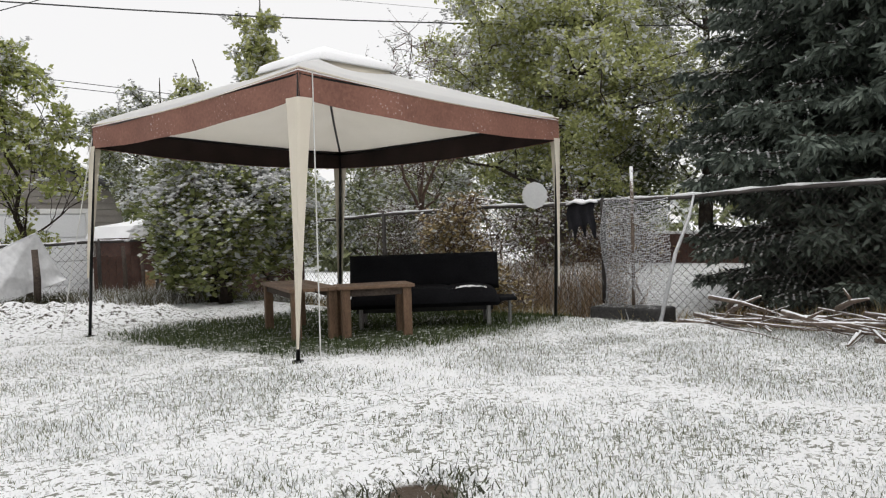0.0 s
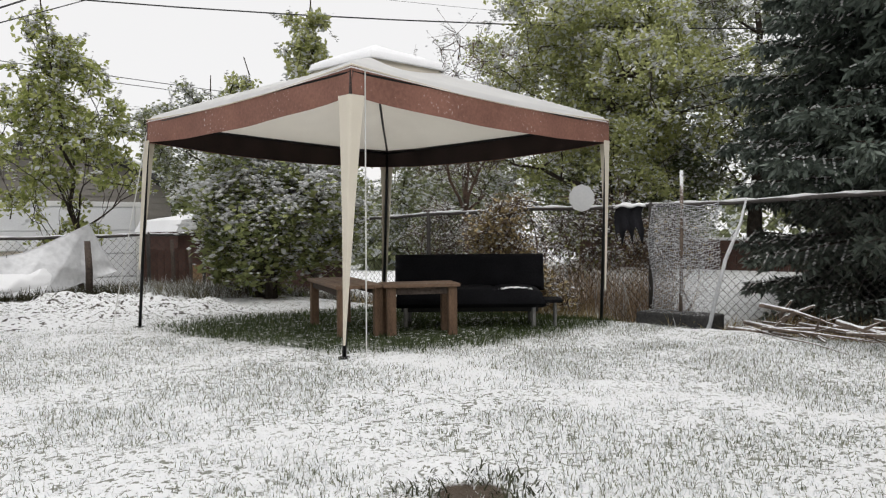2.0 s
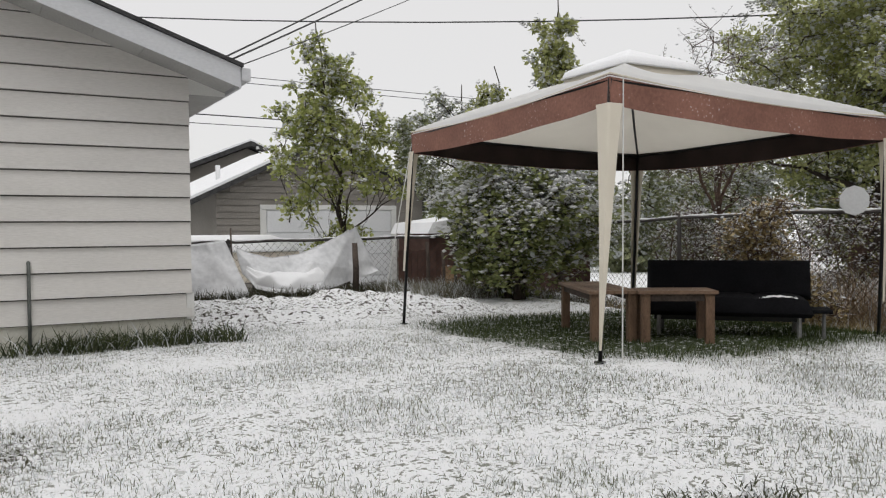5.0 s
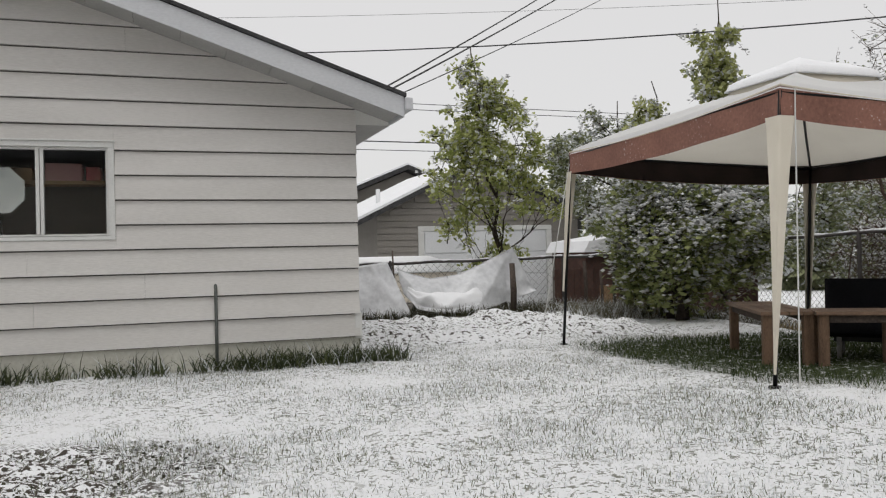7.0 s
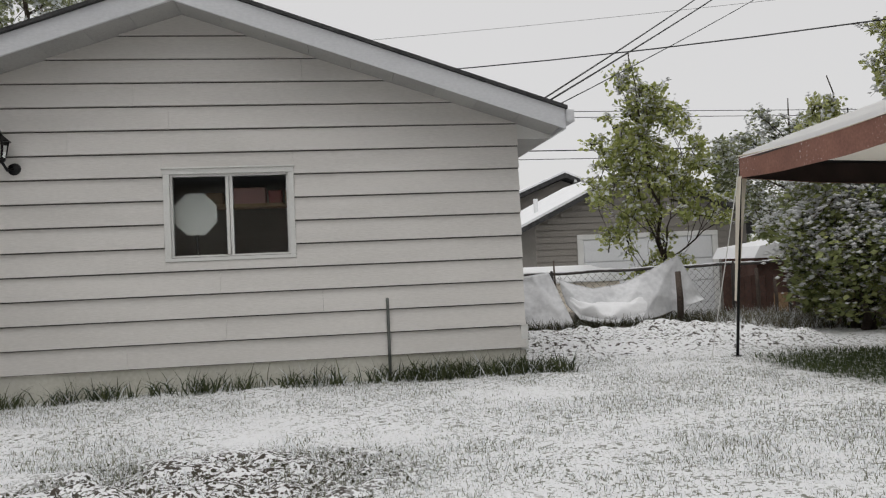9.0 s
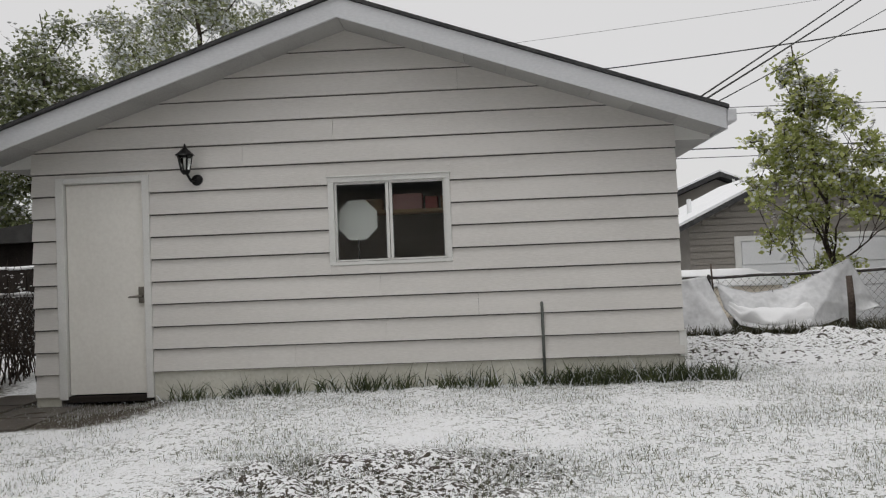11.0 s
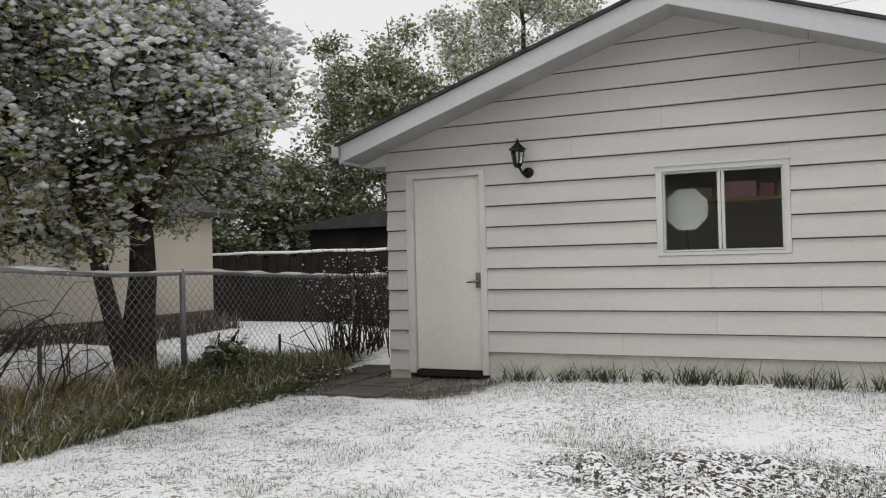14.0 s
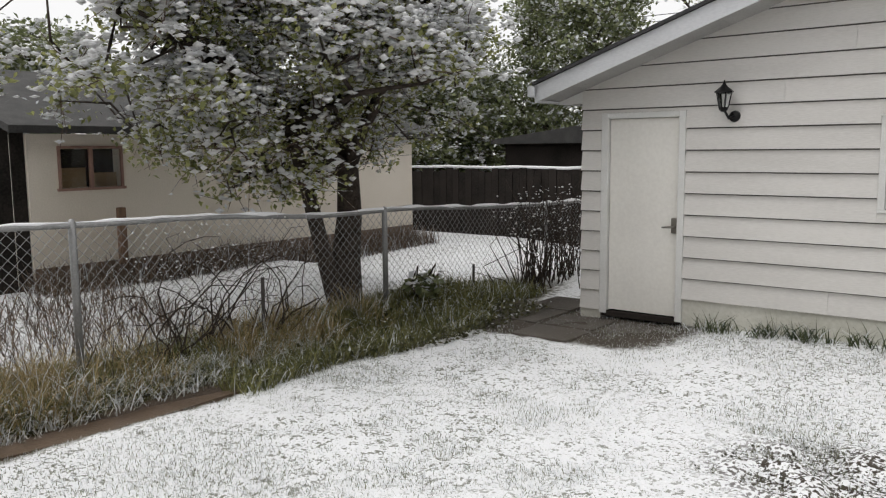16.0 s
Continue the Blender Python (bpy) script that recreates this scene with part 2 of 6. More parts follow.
def lawn():
    """Snow over short grass; bare where the canopy shelters it, muddy along the ditch."""
    m = bpy.data.materials.new("snowy_lawn")
    m.use_nodes = True
    n, l = m.node_tree.nodes, m.node_tree.links
    p = n["Principled BSDF"]
    geo = n.new("ShaderNodeNewGeometry")

    def noise_of(scale, detail=6):
        t = n.new("ShaderNodeTexNoise")
        t.inputs["Scale"].default_value, t.inputs["Detail"].default_value = scale, detail
        l.new(geo.outputs["Position"], t.inputs["Vector"])
        return t.outputs[0]

    def calc(op, a, b, c=None):
        t = n.new("ShaderNodeMath")
        t.operation = op
        for i, v in enumerate((a, b, c)):
            if v is None:
                continue
            if isinstance(v, (int, float)):
                t.inputs[i].default_value = v
            else:
                l.new(v, t.inputs[i])
        return t.outputs[0]

    def ramp(v, lo, hi):
        t = n.new("ShaderNodeMapRange")
        t.interpolation_type = "SMOOTHSTEP"
        t.inputs[1].default_value, t.inputs[2].default_value = lo, hi
        l.new(v, t.inputs[0])
        return t.outputs[0]

    sep = n.new("ShaderNodeSeparateXYZ")
    l.new(geo.outputs["Position"], sep.inputs[0])
    x, y = sep.outputs[0], sep.outputs[1]
    coarse, mid, fine = noise_of(0.9), noise_of(17), noise_of(48)

    def patch(cx, cy, rx, ry, edge=0.35, power=4):
        """1 inside a rounded patch, falling off raggedly at its rim"""
        a = calc("POWER", calc("ABSOLUTE", calc("DIVIDE", calc("SUBTRACT", x, cx), rx), 0), power)
        b = calc("POWER", calc("ABSOLUTE", calc("DIVIDE", calc("SUBTRACT", y, cy), ry), 0), power)
        d = calc("ADD", calc("ADD", a, b), calc("MULTIPLY", calc("SUBTRACT", mid, 0.5), 1.4))
        return calc("SUBTRACT", 1.0, ramp(d, 1 - edge, 1 + edge))

    bare = calc("MULTIPLY", patch(4.2, 6.15, 1.75, 1.6, 0.6), calc("SUBTRACT", 1.0, calc("MULTIPLY", ramp(noise_of(26), 0.54, 0.62), 0.75)))
    clods = calc("MULTIPLY", calc("MULTIPLY", patch(-1.95, 4.35, 0.95, 0.62, 0.5, 2), ramp(calc("ADD", calc("MULTIPLY", noise_of(24), 0.6), calc("MULTIPLY", fine, 0.4)), 0.50, 0.535)), 1.0)
    hole = patch(1.03, 2.36, 0.15, 0.12, 0.3, 2)
    bank = patch(-6.85, 4.0, 0.68, 5.0, 0.4)
    wet = patch(-5.45, 7.15, 1.3, 0.72, 0.4)
    # soil-coloured strip paints the shade below the tarp's lower edge
    tarp_shade = patch(2.4, 11.05, 1.7, 0.34, 0.35)
    litter = patch(8.2, 1.6, 1.7, 2.6, 0.4, 2)
    ditch = patch(-6.36, 2.3, 0.13, 1.6, 0.4)
    bed = calc("MULTIPLY", patch(2.0, 9.6, 2.6, 1.5, 0.4), ramp(noise_of(18), 0.56, 0.63))
    hedge = patch(6.85, 7.0, 0.62, 5.0, 0.4)
    speck = ramp(calc("ADD", calc("MULTIPLY", fine, 0.55), calc("MULTIPLY", mid, 0.45)), 0.535, 0.575)
    sp2 = calc("MULTIPLY", calc("MULTIPLY", speck, ramp(coarse, 0.30, 0.55)), 0.9)

    def mixed(fac, a, b):
        t = n.new("ShaderNodeMixRGB")
        l.new(fac, t.inputs[0])
        for i, v in ((1, a), (2, b)):
            if isinstance(v, tuple):
                t.inputs[i].default_value = (*v, 1)
            else:
                l.new(v, t.inputs[i])
        return t.outputs[0]

    snow = mixed(mid, (0.80, 0.81, 0.83), (0.92, 0.925, 0.935))
    c = mixed(sp2, snow, (0.15, 0.155, 0.115))
    green = mixed(fine, (0.018, 0.032, 0.009), (0.055, 0.075, 0.022))
    soil = mixed(fine, (0.022, 0.017, 0.012), (0.075, 0.058, 0.042))
    c = mixed(clods, c, soil)
    c = mixed(bed, c, soil)
    c = mixed(bare, c, green)
    c = mixed(bank, c, mixed(mid, (0.03, 0.035, 0.014), (0.11, 0.085, 0.045)))
    c = mixed(hedge, c, mixed(mid, (0.05, 0.035, 0.022), (0.17, 0.12, 0.07)))
    c = mixed(hole, c, (0.07, 0.05, 0.034))
    c = mixed(wet, c, mixed(fine, (0.03, 0.024, 0.018), (0.10, 0.08, 0.06)))
    c = mixed(tarp_shade, c, soil)
    c = mixed(litter, c, mixed(mid, (0.05, 0.026, 0.012), (0.17, 0.09, 0.04)))
    c = mixed(ditch, c, mixed(fine, (0.05, 0.036, 0.026), (0.12, 0.09, 0.065)))
    l.new(c, p.inputs["Base Color"])
    p.inputs["Roughness"].default_value = 0.85
    bp = n.new("ShaderNodeBump")
    bp.inputs["Strength"].default_value, bp.inputs["Distance"].default_value = 1.0, 0.035
    l.new(calc("ADD", mid, calc("MULTIPLY", fine, 0.6)), bp.inputs["Height"])
    l.new(bp.outputs[0], p.inputs["Normal"])
    return m


LAWN = lawn()


# ---- building tools ----
class Build:
    """Gathers vertices and faces for one mesh."""

    def __init__(self):
        self.v, self.f = [], []

    def add(self, verts, faces):
        k = len(self.v)
        self.v += [tuple(p) for p in verts]
        self.f += [tuple(i + k for i in f) for f in faces]
        return self

    def box(self, x0, x1, y0, y1, z0, z1, c=0.0):
        """A box with its edges cut off by c"""
        if c <= 0:
            vs = [(x, y, z) for z in (z0, z1) for y in (y0, y1) for x in (x0, x1)]
            return self.add(vs, [(0, 2, 3, 1), (4, 5, 7, 6), (0, 1, 5, 4), (2, 6, 7, 3), (0, 4, 6, 2), (1, 3, 7, 5)])
        bm = bmesh.new()
        bmesh.ops.create_cube(bm, size=1.0)
        for v in bm.verts:
            v.co = ((x0 + x1) / 2 + v.co.x * (x1 - x0), (y0 + y1) / 2 + v.co.y * (y1 - y0), (z0 + z1) / 2 + v.co.z * (z1 - z0))
        bmesh.ops.bevel(bm, geom=bm.edges[:], offset=c, segments=2, affect="EDGES", profile=0.6)
        bm.verts.index_update()
        self.add([v.co for v in bm.verts], [[v.index for v in f.verts] for f in bm.faces])
        bm.free()
        return self

    def tube(self, pts, radii, sides=6, flat=1.0):
        """A closed tube along pts"""
        pts = [Vector(p) for p in pts]
        if isinstance(radii, (int, float)):
            radii = [radii] * len(pts)
        vs, fs = [], []
        ref = Vector((0.31, 0.17, 0.93))
        for i, p in enumerate(pts):
            d = (pts[min(i + 1, len(pts) - 1)] - pts[max(i - 1, 0)]).normalized()
            a = d.cross(ref)
            a = a.normalized() if a.length > 1e-4 else Vector((1, 0, 0))
            b = d.cross(a)
            for k in range(sides):
                w = 2 * math.pi * k / sides
                vs.append(p + float(radii[i]) * (math.cos(w) * a + math.sin(w) * b * flat))
        for i in range(len(pts) - 1):
            for k in range(sides):
                q = (k + 1) % sides
                fs.append((i * sides + k, i * sides + q, (i + 1) * sides + q, (i + 1) * sides + k))
        fs.append(tuple(range(sides))[::-1])
        fs.append(tuple((len(pts) - 1) * sides + k for k in range(sides)))
        return self.add(vs, fs)

    def prism(self, poly, y0, y1):
        """A polygon of (x, z) pairs, extruded in y"""
        k = len(poly)
        vs = [(x, y0, z) for x, z in poly] + [(x, y1, z) for x, z in poly]
        fs = [tuple(range(k)), tuple(range(2 * k - 1, k - 1, -1))]
        fs += [(i, i + k, (i + 1) % k + k, (i + 1) % k) for i in range(k)]
        return self.add(vs, fs)

    def slab(self, poly, z0, z1):
        """A polygon of (x, y) pairs, extruded in z"""
        k = len(poly)
        vs = [(x, y, z0) for x, y in poly] + [(x, y, z1) for x, y in poly]
        fs = [tuple(range(k))[::-1], tuple(range(k, 2 * k))]
        fs += [(i, (i + 1) % k, (i + 1) % k + k, i + k) for i in range(k)]
        return self.add(vs, fs)

    def sheet(self, fn, nu, nv, thick=0.0):
        """A grid fn(u, v) over the unit square; with thick, a second skin below it"""
        top = [fn(i / nu, j / nv) for j in range(nv + 1) for i in range(nu + 1)]
        w = nu + 1
        fs = [(j * w + i, j * w + i + 1, (j + 1) * w + i + 1, (j + 1) * w + i) for j in range(nv) for i in range(nu)]
        if not thick:
            return self.add(top, fs)
        k = len(top)
        low = [(p[0], p[1], p[2] - thick) for p in top]
        rim = [i for i in range(w)] + [j * w + nu for j in range(1, nv + 1)] + [nv * w + i for i in range(nu - 1, -1, -1)] + [j * w for j in range(nv - 1, 0, -1)]
        fs += [tuple(i + k for i in f)[::-1] for f in fs]
        fs += [(rim[i], rim[i] + k, rim[(i + 1) % len(rim)] + k, rim[(i + 1) % len(rim)]) for i in range(len(rim))]
        return self.add(top + low, fs)

    def mesh(self, name):
        me = bpy.data.meshes.new(name)
        me.from_pydata(self.v, [], self.f)
        me.validate()
        return me


def put(name, b, material, parent=None, label="", smooth=False):
    """Links what b has gathered as one mesh object, under a thing or on its own."""
    ob = new(name, b.mesh(name) if isinstance(b, Build) else b)
    if not ob.data.materials:
        ob.data.materials.append(material)
    if smooth:
        ob.data.polygons.foreach_set("use_smooth", [True] * len(ob.data.polygons))
    if parent:
        ob.parent = parent
        ob.matrix_parent_inverse = parent.matrix_basis.inverted()
    if label:
        tagged(ob, label)
    return ob


def thing(name, label, category, at=(0, 0, 0), group="", kind=""):
    e = new(name)
    e.empty_display_size = 0.1
    e.location = at
    return tagged(e, label, category, group, kind)


def blades(rng, roots, length, width, lean=0.4, up=(0, 0, 1)):
    """One thin triangle with a bend for each root; returns vertices and faces as arrays."""
    k = len(roots)
    ang = rng.uniform(0, 2 * np.pi, k)
    ln = length * rng.uniform(0.5, 1.3, k)
    side = np.stack([np.cos(ang), np.sin(ang), np.zeros(k)], 1) * (width * rng.uniform(0.6, 1.4, k))[:, None]
    az = rng.uniform(0, 2 * np.pi, k)
    le = lean * rng.uniform(0.1, 1.6, k)
    tip = np.stack([np.cos(az) * le, np.sin(az) * le, np.ones(k) * 0.9], 1)
    tip /= np.linalg.norm(tip, axis=1)[:, None]
    mid = np.array(up)[None] * 0.5 + tip * 0.5
    v = np.empty((k, 5, 3))
    v[:, 0], v[:, 1] = roots - side / 2, roots + side / 2
    v[:, 2] = roots + mid * (ln * 0.55)[:, None] + side * 0.4
    v[:, 3] = roots + mid * (ln * 0.55)[:, None] - side * 0.4
    v[:, 4] = roots + mid * (ln * 0.5)[:, None] + tip * (ln * 0.5)[:, None]
    i = np.arange(k)[:, None] * 5
    return v.reshape(-1, 3), [i + np.array([[0, 1, 2, 3]]), i + np.array([[3, 2, 4]])]


def leaves(rng, at, size, flat=0.5, aspect=0.6):
    """One folded, pointed leaf for each place."""
    k = len(at)
    d = rng.normal(size=(k, 3))
    d[:, 2] *= flat
    d /= np.linalg.norm(d, axis=1)[:, None]
    nrm = rng.normal(size=(k, 3)) + np.array([0, 0, 1.2])
    s = np.cross(d, nrm)
    s /= np.linalg.norm(s, axis=1)[:, None] + 1e-9
    u = np.cross(s, d)
    ln = (size * rng.uniform(0.6, 1.4, k))[:, None]
    v = np.empty((k, 4, 3))
    v[:, 0] = at
    v[:, 1] = at + d * ln * 0.45 + s * ln * aspect * 0.5 + u * ln * 0.08
    v[:, 2] = at + d * ln
    v[:, 3] = at + d * ln * 0.45 - s * ln * aspect * 0.5 + u * ln * 0.08
    i = np.arange(k)[:, None] * 4
    return v.reshape(-1, 3), [i + np.array([[0, 1, 2, 3]])]


OCTA = np.array([[1, 0, 0], [-1, 0, 0], [0, 1, 0], [0, -1, 0], [0, 0, 1], [0, 0, -1]], float)
OCTF = np.array([[0, 2, 4], [2, 1, 4], [1, 3, 4], [3, 0, 4], [2, 0, 5], [1, 2, 5], [3, 1, 5], [0, 3, 5]])


def clots(rng, at, size, squash=0.7):
    """One small uneven lump of snow for each place."""
    k = len(at)
    r = size * 0.5 * rng.uniform(0.5, 1.35, (k, 1, 1)) * rng.uniform(0.65, 1.3, (k, 6, 3))
    w = rng.uniform(0, 6.28, k)
    c, s = np.cos(w)[:, None], np.sin(w)[:, None]
    p = OCTA[None] * r
    x, y = p[:, :, 0] * c - p[:, :, 1] * s, p[:, :, 0] * s + p[:, :, 1] * c
    v = np.stack([x, y, p[:, :, 2] * squash * rng.uniform(0.6, 1, (k, 1))], 2) + at[:, None]
    f = (np.arange(k)[:, None, None] * 6 + OCTF[None]).reshape(-1, 3)
    return v.reshape(-1, 3), [f]


def arrays(name, v, groups):
    me = bpy.data.meshes.new(name)
    loops = np.concatenate([g.ravel() for g in groups])
    sizes = np.concatenate([np.full(len(g), g.shape[1]) for g in groups])
    me.vertices.add(len(v))
    me.vertices.foreach_set("co", np.asarray(v, dtype=np.float32).ravel())
    me.loops.add(len(loops))
    me.loops.foreach_set("vertex_index", loops.astype(np.int32))
    me.polygons.add(len(sizes))
    me.polygons.foreach_set("loop_start", np.concatenate([[0], np.cumsum(sizes)[:-1]]).astype(np.int32))
    me.polygons.foreach_set("loop_total", sizes.astype(np.int32))
    me.update(calc_edges=True)
    return me


def bump(x, y, cx, cy, r):
    return np.exp(-((x - cx) ** 2 + (y - cy) ** 2) / (2 * r * r))


def step(v, a, b):
    t = np.clip((v - a) / (b - a), 0, 1)
    return t * t * (3 - 2 * t)


def ground_z(x, y):
    """Height of the ground"""
    x, y = np.asarray(x, dtype=float), np.asarray(y, dtype=float)
    z = 0.03 * bump(x, y, 2.4, 4.7, 0.8) - 0.26 * step(x, 5.4, 6.7) * step(y, 1.0, 3.0)
    z = z - 0.05 * bump(x, y, 5.4, 7.7, 1.2)
    z = z + 0.10 * step(y, 8.0, 8.9) * (1 - step(y, 10.2, 11.4)) * step(x, 0.2, 1.0) * (1 - step(x, 3.4, 4.6))
    z = z - 0.06 * step(y, 10.5, 12.0) - 0.65 * step(y, 13.0, 17.5)
    z = z + 0.34 * step(x, 8.0, 12.0) * (1 - step(y, 10.0, 14.0))
    z = z - 0.09 * step(-x, 2.6, 4.6) * (1 - 0.5 * step(y, 5.9, 7.0)) * (1 - step(y, 8.0, 10.0)) + 0.14 * step(-x, 6.4, 6.95) * (1 - step(y, 7.0, 8.0)) + 0.14 * step(-x, 7.2, 9.5)
    z = z - 0.06 * np.exp(-((x + 6.36 - 0.06 * (y - 2.6)) / 0.13) ** 2) * (1 - step(y, 3.5, 4.1))
    z = z - 0.05 * bump(x, y, 1.03, 2.36, 0.14)
    z = z - 0.03 * step(-x, 4.3, 4.6) * step(y, 5.8, 6.8) * (1 - step(-x, 6.0, 6.5)) * (1 - step(y, 9.0, 10.0))
    return z


def gz(x, y):
    return float(ground_z(x, y))


def grow(name, label, category, base, height, crown, radii, trunk, clumps, per, leaf, material, seed,
         snow_per=0, limbs=9, spread=0.32, snow_size=0.07, bark=None, aspect=0.6, lean=(0, 0), flat=0.5, stems=1, hollow=0.5, twiggy=3, leader=False, mains=5,
         cone=None, drift=(0, 0), prongs=(), caps=0):
    """A tree or shrub: trunk, limbs that reach into the crown, twigs to every clump, leaves and lying snow."""
    rng = np.random.default_rng(seed)
    base, crown, radii = np.array(base, float), np.array(crown, float), np.array(radii, float)
    e = thing(name, label, category, tuple(base))
    cs = []
    while len(cs) < clumps:
        d = rng.normal(size=3)
        d /= np.linalg.norm(d)
        r = rng.uniform(hollow, 1.0) ** 0.7
        p = crown + d * radii * r * (0.82 + 0.36 * noise.noise(Vector(d * 2.3 + seed)))
        if noise.noise(Vector(p * 0.9 + seed * 3.1)) > -0.28:
            if cone:
                h = (p[2] - crown[2] + radii[2]) / (2 * radii[2])
                p[:2] = crown[:2] + (p[:2] - crown[:2]) * np.interp(h, (0, 0.25, 0.5, 1), cone) + np.array(drift) * (h - 0.5)
            cs.append(p)
    cs = np.array(cs)
    wood = Build()
    fork = base + np.array([lean[0] * 0.4, lean[1] * 0.4, height])
    nodes = []
    for s in range(stems):
        off = np.array([rng.uniform(-0.25, 0.25), rng.uniform(-0.25, 0.25), 0]) * (stems > 1)
        if prongs:
            top, r = base + np.array(prongs[s][:3]), prongs[s][3]
            foot = base + np.array([0, prongs[s][1] * 0.12, 0])
            pts = [foot, foot * 0.62 + top * 0.38, foot * 0.3 + top * 0.7 + rng.normal(size=3) * 0.03, top]
            wood.tube([foot - np.array([0, 0, 0.06])] + pts, [r * 1.6, r * 1.3, r, r * 0.88, r * 0.75], 10)
            nodes += [(top, r * 0.75), (pts[2], r * 0.85)]
            continue
        pts = [base + off, base * 0.6 + fork * 0.4 + off + rng.normal(size=3) * trunk * 0.3, fork + off * 1.5]
        wood.tube([base + off - np.array([0, 0, 0.06])] + pts, [trunk * 1.5, trunk * 1.15, trunk * 0.95, trunk * 0.75], 9)
        nodes.append((pts[-1], trunk * 0.7))
        nodes.append((pts[1], trunk * 0.9))
    order = rng.permutation(len(cs))
    ends = [order[0]]
    while len(ends) < min(limbs, len(cs)):
        dist = np.min([np.linalg.norm(cs - cs[i], axis=1) for i in ends], axis=0)
        ends.append(int(np.argmax(dist)))
    if leader:
        head = np.array([crown[0] + drift[0] * 0.45, crown[1] + drift[1] * 0.45, crown[2] + radii[2] * 0.92])
        pts = [fork + (head - fork) * t + rng.normal(size=3) * 0.05 * (0 < t < 1) for t in np.linspace(0, 1, 9)]
        rr = np.linspace(trunk * 0.72, 0.008, 9)
        wood.tube(pts, list(rr), 7)
        nodes += [(p, r) for p, r in zip(pts, rr)]
    for k, i in enumerate(ends):
        b = cs[i]
        if leader or k >= mains:
            spots = np.array([p for p, _ in nodes]) - np.array([0, 0, -0.35 * radii[2] if leader else 0.0])
            j = int(np.argmin(np.linalg.norm((spots - b) * np.array([0.5, 0.5, 1.0]) if leader else spots - b, axis=1)))
            a, r0 = np.array(nodes[j][0]), nodes[j][1] * (0.7 if leader else 0.9)
        else:
            a, r0 = np.array(nodes[2 * (k % stems)][0]), nodes[2 * (k % stems)][1]
        ln = np.linalg.norm(b - a)
        m = a * 0.5 + b * 0.5 + np.array([0, 0, 0.1 * ln]) + rng.normal(size=3) * 0.09 * ln
        pts = [a * (1 - t) ** 2 + 2 * m * t * (1 - t) + b * t * t + rng.normal(size=3) * 0.018 * ln * (0 < t < 1) for t in np.linspace(0, 1, 7)]
        rr = np.linspace(r0 * 0.8, max(0.005, r0 * 0.15), 7)
        wood.tube(pts, list(rr), 6)
        nodes += [(p, r) for p, r in zip(pts[2:], rr[2:])]
    np_nodes = np.array([p for p, _ in nodes])
    twig = Build()
    tips = []
    for c in cs:
        k = int(np.argmin(np.linalg.norm(np_nodes - c, axis=1)))
        a = np_nodes[k]
        m = (a + c) / 2 + rng.normal(size=3) * 0.08
        wood.tube([a, m, c], [min(nodes[k][1], 0.03), 0.012, 0.006], 4)
        for _ in range(twiggy):
            tip = c + rng.normal(size=3) * spread * np.array([1, 1, 0.8])
            twig.tube([c, (c + tip) / 2 + rng.normal(size=3) * 0.03, tip], [0.006, 0.004, 0.002], 3)
            tips.append((c, tip))
    put("trunk", wood, bark or BARK, e, smooth=True)
    tagged(put("fine_branching", twig, TWIG, e), kind="stuff")
    at = []
    for c in cs:
        k = max(1, int(per * rng.uniform(0.5, 1.5)))
        s = spread * rng.uniform(0.7, 1.25)
        g = rng.normal(size=(k, 3))
        g /= np.linalg.norm(g, axis=1)[:, None]
        at.append(c + g * rng.uniform(0, 1, (k, 1)) ** 0.55 * s * 1.7 * np.array([1, 1, 0.7]))
    at = np.concatenate(at)
    tagged(put("crown", arrays("crown", *leaves(rng, at, leaf, flat, aspect)), material, e), kind="stuff")
    if snow_per:
        k = snow_per * len(cs)
        lift = np.array([t[1] for t in tips])
        odds = np.clip((lift[:, 2] - crown[2]) / radii[2] + 0.75, 0.15, 1.6) * np.clip(np.linalg.norm((lift - crown) / radii, axis=1), 0.3, 1.0)
        pick = rng.choice(len(tips), k, p=odds / odds.sum())
        a0, a1 = np.array([t[0] for t in tips])[pick], np.array([t[1] for t in tips])[pick]
        at = a0 + (a1 - a0) * rng.uniform(0.1, 1.05, (k, 1)) + rng.normal(size=(k, 3)) * snow_size * 0.35 + np.array([0, 0, snow_size * 0.3])
        if caps:
            high = np.clip((cs[:, 2] - crown[2]) / radii[2] + 0.9, 0.1, 1.6)
            own = rng.choice(len(cs), caps * len(cs), p=high / high.sum())
            tip = cs[own] + rng.normal(size=(len(own), 3)) * spread * np.array([0.75, 0.75, 0.22])
            bow = np.linalg.norm((tip - cs[own])[:, :2], axis=1) / spread
            tip[:, 2] += spread * (1.4 - 0.5 * np.minimum(bow, 2.0) ** 1.5)
            at = np.concatenate([at, tip])
        tagged(put("snow", arrays("snow", *clots(rng, at, snow_size, 0.55)), SNOWBIT, e, "white clumps of fresh snow", smooth=True), kind="stuff")
    return e


def tuft(rng, n, x0, x1, y0, y1):
    r = np.stack([rng.uniform(x0, x1, n), rng.uniform(y0, y1, n), np.zeros(n)], 1)
    r[:, 2] = ground_z(r[:, 0], r[:, 1]) - 0.005
    return r


def stuff(name, label, category, meshes, material):
    ob = put(name, meshes, material)
    return tagged(ob, label, category, kind="stuff")


# ---- ground ----
def axis(lo, hi, a, b, fine):
    inner = np.arange(a, b + fine / 2, fine)
    left = a - np.geomspace(0.1, a - lo, 40)[::-1]
    right = b + np.geomspace(0.1, hi - b, 40)
    return np.concatenate([left, inner, right])


